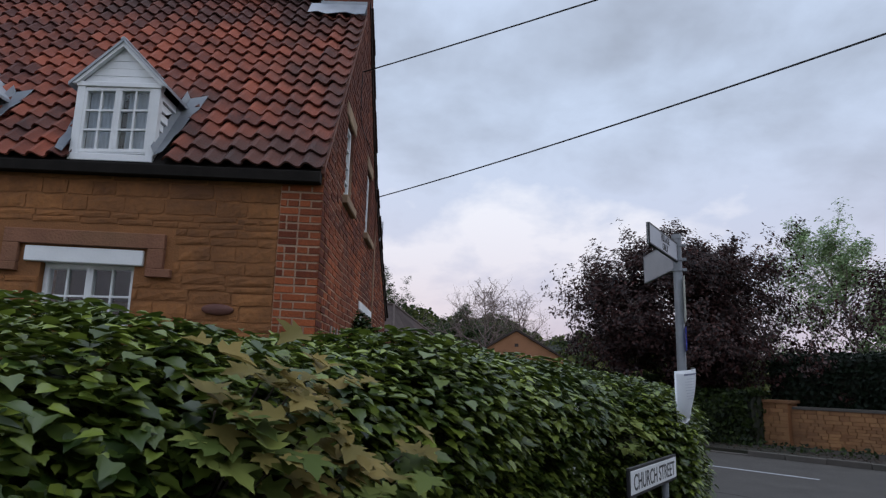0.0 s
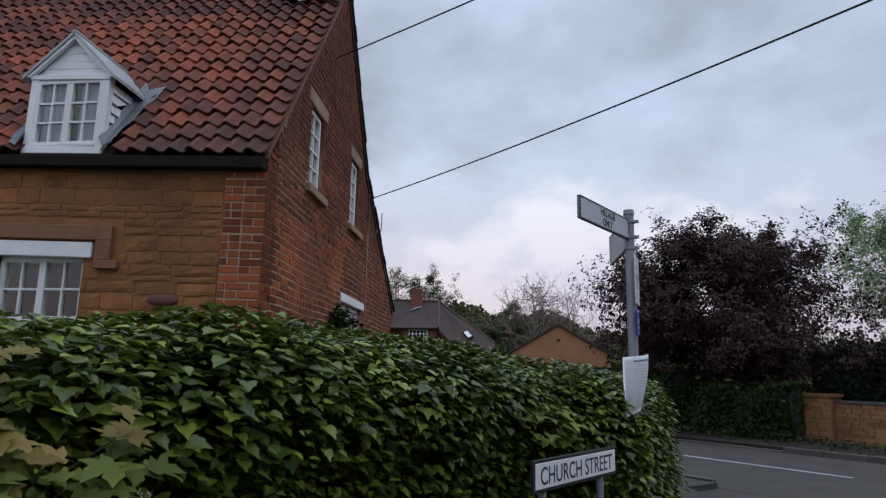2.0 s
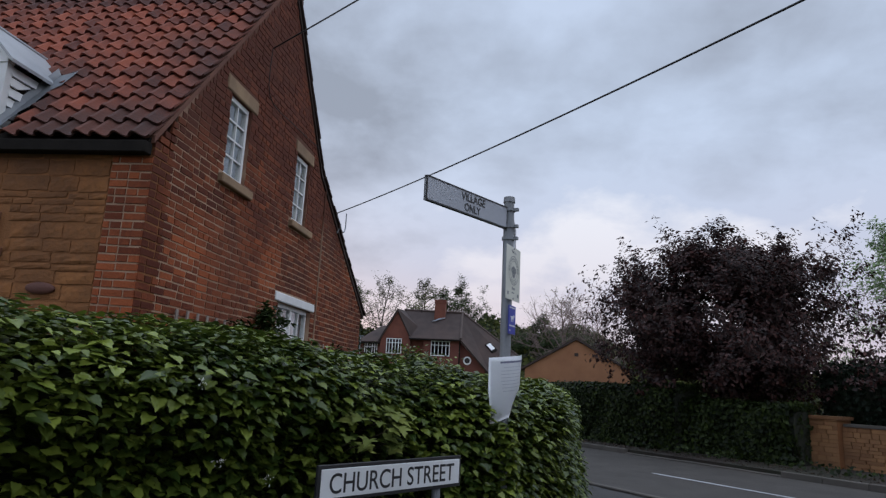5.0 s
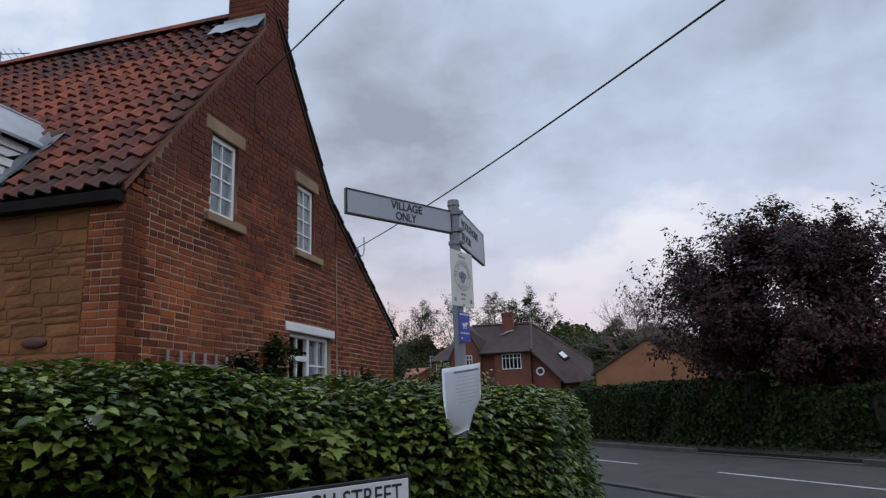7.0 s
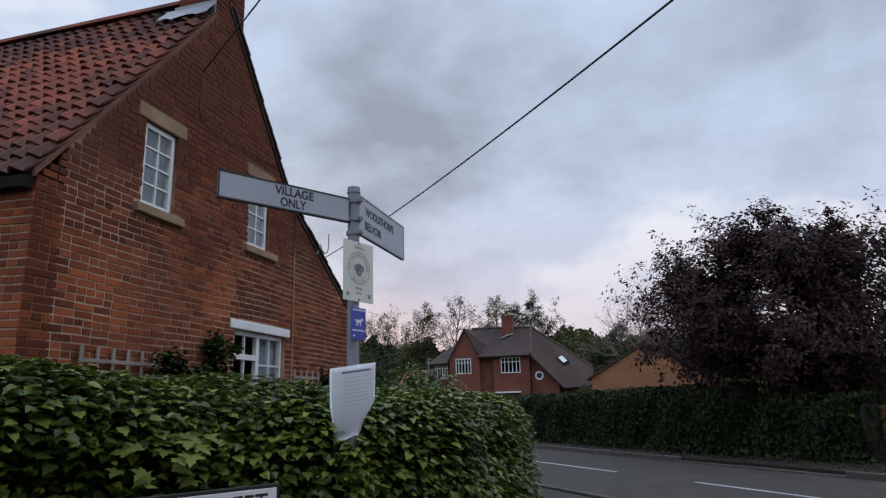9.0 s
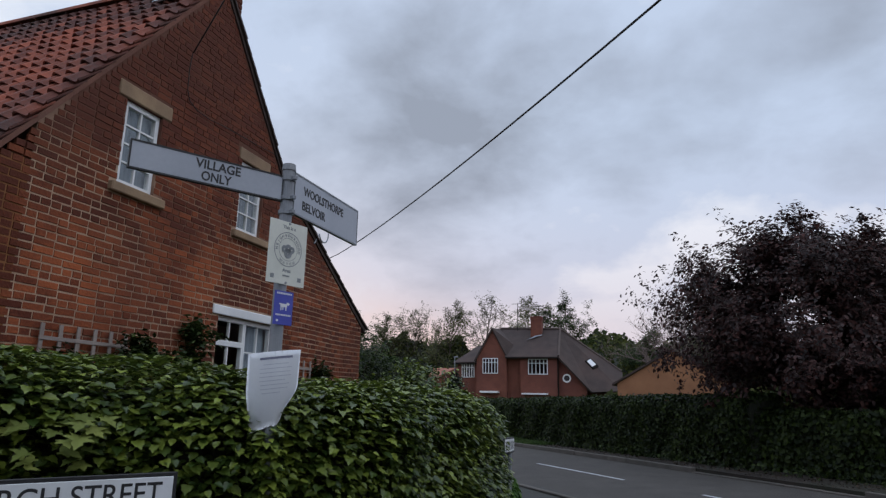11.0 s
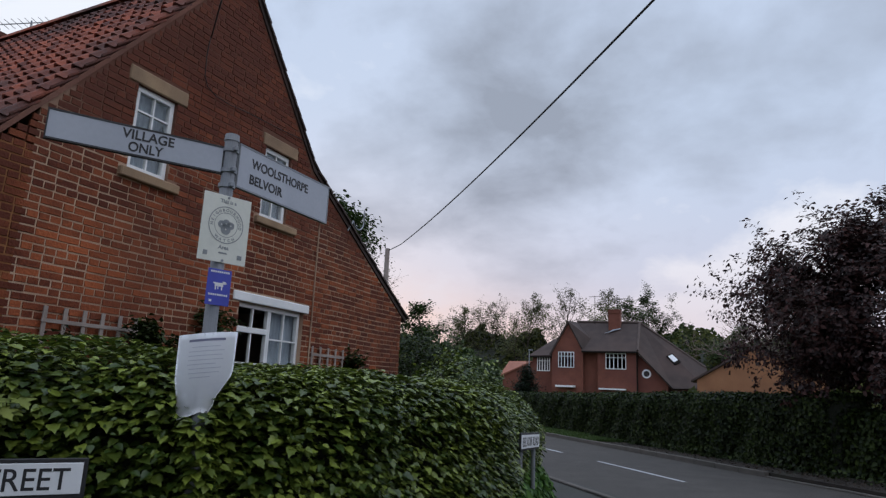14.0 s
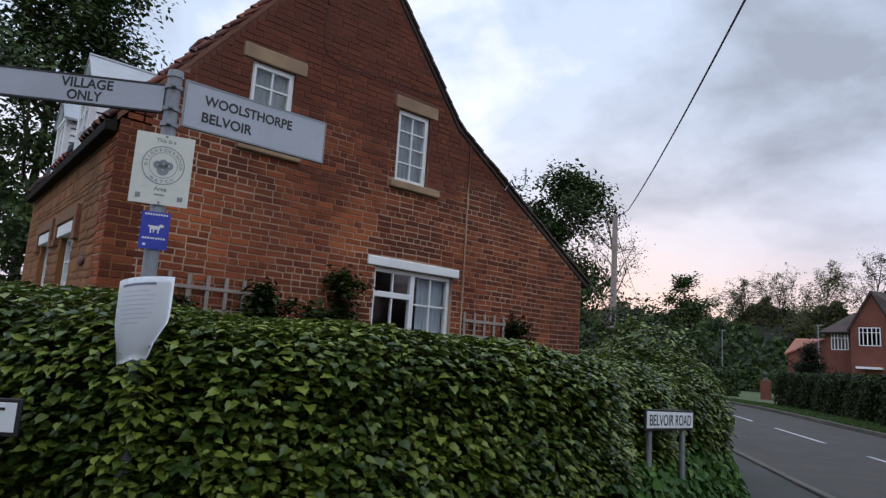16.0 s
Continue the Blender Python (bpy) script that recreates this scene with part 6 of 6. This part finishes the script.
trellis(6.75, 7.75, 1.55, 2.22, 6, 3, "weathered grey timber trellis on the brick wall")
trellis(10.85, 11.65, 1.35, 2.18, 5, 4, "weathered grey timber trellis on the brick wall")
tree("climber", (GX + 0.13, 7.55, 0.0), 2.25, 0.42, LEAF_FAR, 3600, 0.07, "sparse rambling climber on the brick wall", 51, base=0.4, limbs=10, twigs=4, fuzz=0.07, rise=0.8, trunk=0.006, category="climber")
tree("climber", (GX + 0.13, 8.6, 0.0), 2.55, 0.40, LEAF_TREE, 3000, 0.07, "green climbing rose on the brick wall", 52, base=0.4, limbs=10, twigs=4, fuzz=0.07, rise=0.8, trunk=0.006, category="climber")
tree("climber", (GX + 0.13, 12.0, 0.0), 2.3, 0.4, LEAF_FAR, 3000, 0.07, "green climber beside a trellis", 53, base=0.4, limbs=10, twigs=4, fuzz=0.07, rise=0.8, trunk=0.006, category="climber")
tree("climber", (GX + 0.13, 6.55, 0.0), 2.1, 0.36, LEAF_FAR, 2600, 0.07, "sparse climber at the wall corner", 54, base=0.4, limbs=10, twigs=4, fuzz=0.07, rise=0.8, trunk=0.006, category="climber")
# aerial bracket near the rear eaves and one on the ridge
ab = holder("aerial", (GX + 0.02, 11.75, 4.15), 0, "thin metal aerial bracket on the gable verge", "aerial")
bm = bmesh.new()
for k in range(10):
    a0, a1 = math.pi * (1.1 + 0.9 * k / 10), math.pi * (1.1 + 0.9 * (k + 1) / 10)
    add_tube(bm, (0, 0.16 * math.cos(a0) + 0.1, 0.16 * math.sin(a0) + 0.2), (0, 0.16 * math.cos(a1) + 0.1, 0.16 * math.sin(a1) + 0.2), 0.012, 0.012, 6)
add_tube(bm, (0, 0.26, 0.2), (0, 0.26, 0.42), 0.010, 0.010, 6)
add_tube(bm, (0, -0.05, 0.15), (0, -0.2, -0.05), 0.012, 0.012, 6)
part("bracket", bm, STEEL, ab)



ra = holder("television_aerial", (-6.7, 9.25, 6.85), 25, "thin television aerial above the ridge", "aerial")
bm = tube((0, 0, -0.2), (0, 0, 0.95), 0.018, 0.014, 6)
part("mast", bm, STEEL, ra)
bm = tube((-0.55, 0, 0.85), (0.45, 0, 0.95), 0.010, 0.010, 5)
for k in range(8):
    add_tube(bm, (-0.5 + 0.12 * k, -0.16, 0.855 + 0.012 * k), (-0.5 + 0.12 * k, 0.16, 0.855 + 0.012 * k), 0.006, 0.006, 4)
part("antenna", bm, STEEL, ra)

# the far side of the side street, behind the camera: an unseen hedge, trees and a plain house, added to darken
# reflections
side_at = lambda s, d, z=0.0: H0 + D * s + R * d + Vector((0, 0, z))
far_hedge("street_hedge", -30.0, 9.0, 9.4, 2.6, 2.4, 1.4, LEAF_FAR, 12000, 0.16, "unseen tall dark hedge added across the side street", 37, at=side_at)
for k, (a, b, h) in enumerate(((-20, 14, 9), (-12, 15, 10), (-5, 13.5, 8.5), (2, 15, 9.5), (8, 17, 8))):
    tree("street_tree", tuple(side_at(a, b)), h, 3.6, LEAF_TREE, 4500, 0.3, "unseen leafy tree added across the side street", 300 + k, base=0.15, limbs=14, fuzz=0.45)
plain = holder("plain_house", tuple(side_at(-14, 22)), 57, "unseen plain brick house added across the side street", "house")
part("wall", box(-5, 5, -3.5, 3.5, 0, 5), FARBRICK, plain)
bm = bmesh.new()
add_prism(bm, [(-3.8, 4.9), (0, 8.0), (3.8, 4.9)], "x", -5.2, 5.2)
part("roof", bm, FARTILE, plain)

# ---- pieces of the cottage: tiles, bricks, stones ----
def from_lists(name, vs, fs, mat, parent, label=""):
    ob = new(name, mesh(name, vs, fs, mat))
    ob.parent = parent
    return tagged(ob, label, kind="stuff")


def under(parent, m):
    return (parent.matrix_basis if parent.parent is None else parent.parent.matrix_basis @ parent.matrix_basis).inverted() @ m


# pantiles: an S-shaped clay tile, 0.24 wide and 0.36 long
prof = []
for i in range(9):
    t = i / 8
    prof.append((t * 0.214 - 0.009, 0.036 * math.sin(2 * math.pi * (t - 0.02)) * (1.0 if t < 0.5 else 0.75)))
tv, tf = [], []
for yy, lift in ((0.0, 0.048), (0.32, 0.0)):
    for dz in (0.0, -0.020):
        tv += [(px, yy, pz + lift + dz) for px, pz in prof]
n_ = len(prof)
for i in range(n_ - 1):
    tf.append((i, i + 1, 2 * n_ + i + 1, 2 * n_ + i))
    tf.append((n_ + i + 1, n_ + i, i, i + 1)[::-1])
    tf.append((n_ + i, n_ + i + 1, 3 * n_ + i + 1, 3 * n_ + i)[::-1])
tf.append((0, n_, 3 * n_, 2 * n_)), tf.append((n_ - 1, 2 * n_ - 1, 4 * n_ - 1, 3 * n_ - 1)[::-1])
tile_me = mesh("pantile", tv, tf, PANTILE, smooth=False)
rng = random.Random(21)
slope_m = Matrix.Rotation(ang, 4, "X")
gauge, wide = 0.245, 0.195
vs, fs, made = [], [], 0
row = 0
y_run = -0.13
full = math.hypot(8.75 - FY, 7.06 - 3.72)
while y_run < full - 0.12:
    x = GX - 0.012 - wide
    col = 0
    while x > GX - LONG - 0.3:
        along = y_run
        yc, zc = FY + along * math.cos(ang), 3.72 + along * math.sin(ang)
        mid_y, mid_z = FY + (along + 0.15) * math.cos(ang), 3.72 + (along + 0.15) * math.sin(ang)
        blocked = any(abs(x + wide / 2 - c) < max(0.0, 0.49 - max(0.0, (mid_z - 4.44) * 1.0)) and 3.5 < mid_z < 4.95 for c in DORMERS)
        stack = x > GX - 0.8 and 8.40 < mid_y
        if not blocked and not stack:
            m = Matrix.Translation((x + rng.uniform(-0.006, 0.006), yc, zc + 0.035)) @ slope_m @ Matrix.Rotation(radians(rng.uniform(-1.6, 1.6)), 4, "Z") @ Matrix.Rotation(radians(rng.uniform(-1.3, 1.8)), 4, "X") @ Matrix.Translation((0, rng.uniform(-0.012, 0.012), rng.uniform(-0.004, 0.006)))
            if x > GX - 4.1 and made < 300 and along < 3.2:
                piece("pantile", tile_me, roof, under(roof, m))
                made += 1
            else:
                o = len(vs)
                vs += [tuple(m @ Vector(v)) for v in tv]
                fs += [tuple(o + k for k in f) for f in tf]
        x -= wide
        col += 1
    y_run += gauge
rest = from_lists("pantile_rest", vs, fs, PANTILE, roof)
rest.matrix_basis = under(roof, Matrix.Identity(4))

# bricks of the gable: rows of stretchers with headers strewn in, laid in worn courses
def brick_mesh(length):
    a, h, d, e = length, 0.0635, 0.018, 0.003
    v = [(-0.02, 0, 0), (-0.02, a, 0), (-0.02, a, h), (-0.02, 0, h), (d - 0.018, e, e), (d - 0.018, a - e, e), (d - 0.018, a - e, h - e), (d - 0.018, e, h - e)]
    return v, [(4, 5, 6, 7), (0, 4, 7, 3), (5, 1, 2, 6), (7, 6, 2, 3), (0, 1, 5, 4)]


long_v, brick_f = brick_mesh(0.2135)
short_v, _ = brick_mesh(0.1025)
brick_long, brick_short = mesh("brick", long_v, brick_f, BRICK), mesh("brick", short_v, brick_f, BRICK)
HIDE = GABLE_HOLES + [(7.25, 8.06, 4.74, 4.92), (9.40, 10.15, 4.80, 4.98), (7.28, 8.06, 3.66, 3.77), (9.38, 10.22, 3.69, 3.79), (9.15, 10.72, 2.63, 2.75)]
rng = random.Random(8)
vs, fs, made = [], [], 0
course, z = 0, 0.05
INV = under(gable_wall, Matrix.Identity(4))


def lay(ya, yb, z, h, whole, x_face=0.0):
    """One brick, or the part of it that an edge leaves."""
    global made
    out = rng.uniform(-0.003, 0.004) + x_face
    z += 0.009 * math.sin(1.3 * ya + 0.4 * z) + 0.004 * math.sin(3.7 * ya + z)   # courses that have settled unevenly
    if whole and 1.95 < z < 3.25 and 6.35 < ya < 9.1 and made < 300:
        me = brick_long if yb - ya > 0.15 else brick_short
        piece("brick", me, gable_wall, INV @ pose(GX + out, ya, z + rng.uniform(-0.003, 0.003), rng.uniform(-0.7, 0.7), 0, rng.uniform(-0.4, 0.4)))
        made += 1
        return
    o = len(vs)
    e = 0.003
    j = rng.uniform(-0.003, 0.003)
    k = rng.uniform(-0.003, 0.003)
    vs.extend([(GX - 0.02, ya, z + j), (GX - 0.02, yb, z + k), (GX - 0.02, yb, z + h + k), (GX - 0.02, ya, z + h + j),
               (GX + out, ya + e, z + e + j), (GX + out, yb - e, z + e + k), (GX + out, yb - e, z + h - e + k), (GX + out, ya + e, z + h - e + j)])
    fs.extend([tuple(o + i for i in f) for f in brick_f])


while z < 7.0:
    h = 0.0635
    y_low, y_high = FY + 0.0, 13.55
    zm = z + h
    if zm > 3.6:
        y_low = FY + (zm - 3.72) * (8.75 - FY) / (7.06 - 3.72) + 0.05
    if zm > 2.95:
        y_high = (13.55 - (zm - 2.98) * 3.0 / 1.82) if zm < 4.80 else (10.55 - (zm - 4.80) * 1.8 / 2.26)
        y_high -= 0.04
    y_start = FY - 0.225 * (course % 2) * 0.5
    y = y_start
    headers = course % 4 == 3
    while y < y_high:
        a = 0.1025 if headers or rng.random() < 0.14 else 0.2135
        ya, yb = max(y, y_low), min(y + a, y_high)
        y += a + 0.012
        spans = [(ya, yb)]
        for h0, h1, z0, z1 in HIDE:
            if z + h > z0 + 0.01 and z < z1 - 0.01:
                spans = [s for p, q in spans for s in ((p, min(q, h0)), (max(p, h1), q)) if s[1] - s[0] > 0.025]
        for p, q in spans:
            if q - p > 0.03:
                lay(p, q, z, h, abs((q - p) - a) < 0.001)
    z += 0.0755
    course += 1
# the same courses on the stack
zc = 6.3
while zc < 8.3:
    yy = 8.47
    while yy < 9.1:
        a = 0.215 if int(zc * 100) % 2 else 0.104
        q = min(yy + a, 9.13)
        if q - yy > 0.03 and (zc > 6.9 or roofline(yy) < zc + 0.2):
            lay(yy, q, zc, 0.064, False, 0.001)
        yy += a + 0.011
    zc += 0.0755
wall_rest = from_lists("brick_rest", vs, fs, BRICK, gable_wall)
wall_rest.matrix_basis = INV

# the stack's other faces
vs, fs = [], []
zc = 6.6
while zc < 8.3:
    k_ = int(zc * 100) % 2
    for face in (0, 1):
        xx = GX - 0.60
        while xx < GX - 0.03:
            a = 0.215 if (k_ + face) % 2 else 0.104
            q = min(xx + a, GX - 0.012)
            yo = (8.475, -1) if face == 0 else (9.13, 1)
            o = len(vs)
            for xx_, yy_, zz_ in ((xx, 0, 0), (q, 0, 0), (q, 0, 0.064), (xx, 0, 0.064), (xx + 0.004, 0.007, 0.004), (q - 0.004, 0.007, 0.004), (q - 0.004, 0.007, 0.060), (xx + 0.004, 0.007, 0.060)):
                vs.append((xx_, yo[0] + yo[1] * yy_, zc + zz_))
            fs.extend([tuple(o + i for i in (f if face == 0 else f[::-1])) for f in brick_f])
            xx = q + 0.011
    zc += 0.0755
stack_rest = from_lists("brick_face", vs, fs, BRICK, chimney)

# brick quoin on the stone front's corner and the stack's front
vs, fs = [], []
z, course = 0.05, 0
while z < 3.5:
    x = GX - 0.002
    left = GX - 0.41
    alt = course % 2
    while x > left + 0.03:
        a = 0.104 if alt else 0.215
        alt = not alt if rng.random() < 0.5 else alt
        xa = max(x - a, left)
        out = FY - 0.006 - rng.uniform(-0.003, 0.004)
        e, j = 0.004, rng.uniform(-0.003, 0.003)
        o = len(vs)
        vs.extend([(xa, FY + 0.02, z + j), (x, FY + 0.02, z + j), (x, FY + 0.02, z + 0.064 + j), (xa, FY + 0.02, z + 0.064 + j),
                   (xa + e, out, z + e + j), (x - e, out, z + e + j), (x - e, out, z + 0.060 + j), (xa + e, out, z + 0.060 + j)])
        fs.extend([tuple(o + i for i in f) for f in brick_f])
        x = xa - 0.011
    z += 0.0755
    course += 1
bed = part("bedding", box(GX - 0.412, GX - 0.008, FY + 0.0025, FY + 0.02, 0.0, 3.5), MORTAR, front_wall)
quoin = from_lists("brick_quoin", vs, fs, BRICK, front_wall, "red brick quoin at the corner")
quoin.matrix_basis = under(front_wall, Matrix.Identity(4))

# ironstone blocks, each with an uneven face
nrng = np.random.default_rng(4)
block_mes = []
for k in range(10):
    nx, nz = 5, 4
    v, f = [], []
    for j in range(nz):
        for i in range(nx):
            edge = i in (0, nx - 1) or j in (0, nz - 1)
            px, pz = i / (nx - 1), j / (nz - 1)
            if edge:
                px += nrng.uniform(0.0, 0.035) * (1 if i == 0 else -1 if i == nx - 1 else 0) + (nrng.uniform(-0.05, 0.05) if 0 < i < nx - 1 else 0)
                pz += nrng.uniform(0.0, 0.11) * (1 if j == 0 else -1 if j == nz - 1 else 0)
            v.append((px, -(0.0 if edge else 0.006 + nrng.uniform(-0.005, 0.007)), pz))
    for j in range(nz - 1):
        for i in range(nx - 1):
            f.append((j * nx + i, j * nx + i + 1, (j + 1) * nx + i + 1, (j + 1) * nx + i))
    rim = [i for i in range(nx)] + [j * nx + nx - 1 for j in range(1, nz)] + [(nz - 1) * nx + i for i in range(nx - 2, -1, -1)] + [j * nx for j in range(nz - 2, 0, -1)]
    o = len(v)
    v += [(v[i][0], 0.03, v[i][2]) for i in rim]
    for i in range(len(rim)):
        i2 = (i + 1) % len(rim)
        f.append((rim[i2], rim[i], o + i, o + i2))
    block_mes.append(mesh("stone", v, f, STONE))
SINV = under(front_wall, Matrix.Identity(4))
rng = random.Random(31)
z = 0.05
FH = FRONT_HOLES + [(-4.06, -2.84, 2.62, 2.82), (-5.89, -4.73, 2.62, 2.82), (-4.36, -2.58, 2.52, 2.97), (-6.19, -4.47, 2.52, 2.97)]
while z < 3.50:
    h = rng.choice((0.06, 0.08, 0.10, 0.12, 0.16))
    x = GX - LONG - 0.25
    right = GX - 0.415
    while x < right:
        w = min(rng.uniform(0.20, 0.55), right - x)
        if right - x - w < 0.12:
            w = right - x
        spans = [(x, x + w)]
        for h0, h1, z0, z1 in FH:
            if z + h > z0 + 0.01 and z < z1 - 0.01:
                spans = [s for p, q in spans for s in ((p, min(q, h0)), (max(p, h1), q)) if s[1] - s[0] > 0.03]
        for p, q in spans:
            if q - p > 0.05:
                deep = rng.uniform(0.0, 0.005)
                m = Matrix.Translation((p + 0.001, FY + 0.004 - deep, z + rng.uniform(0.0, 0.006))) @ Matrix.Rotation(radians(rng.uniform(-0.5, 0.5)), 4, "Y") @ Matrix.Diagonal((q - p - 0.003, rng.uniform(0.3, 0.9), h - rng.uniform(0.001, 0.005), 1))
                piece("stone", rng.choice(block_mes), front_wall, SINV @ m)
        x += w
    z += h

# the stone front and its roof are not square to the gable: they run back at a few degrees and climb a little
SKEW = radians(3.0)


def skewed(v):
    return Vector((v[0], v[1] + math.tan(SKEW) * max(0.0, GX - v[0]), v[2] + (0.034 * max(0.0, GX - v[0]) if v[2] > 1.5 else 0.0)))


bpy.context.view_layer.update()
for ob in list(cottage.children_recursive):
    if ob is gable_wall or ob.parent is gable_wall:
        continue
    w = ob.matrix_world
    if ob.parent is not cottage and (ob.parent.matrix_world.translation.length > 0.001):
        continue
    if w.translation.length < 0.001:
        if ob.data:
            for v in ob.data.vertices:
                v.co = skewed(v.co)
    elif (w.to_3x3() @ Vector((0, 0, 1))).x < 0.9 or ob.parent in (roof, front_wall):
        up_ = ob.parent.matrix_world.inverted()
        ob.matrix_basis = up_ @ Matrix.Translation(skewed(w.translation)) @ Matrix.Rotation(-SKEW, 4, "Z") @ w.to_3x3().to_4x4()
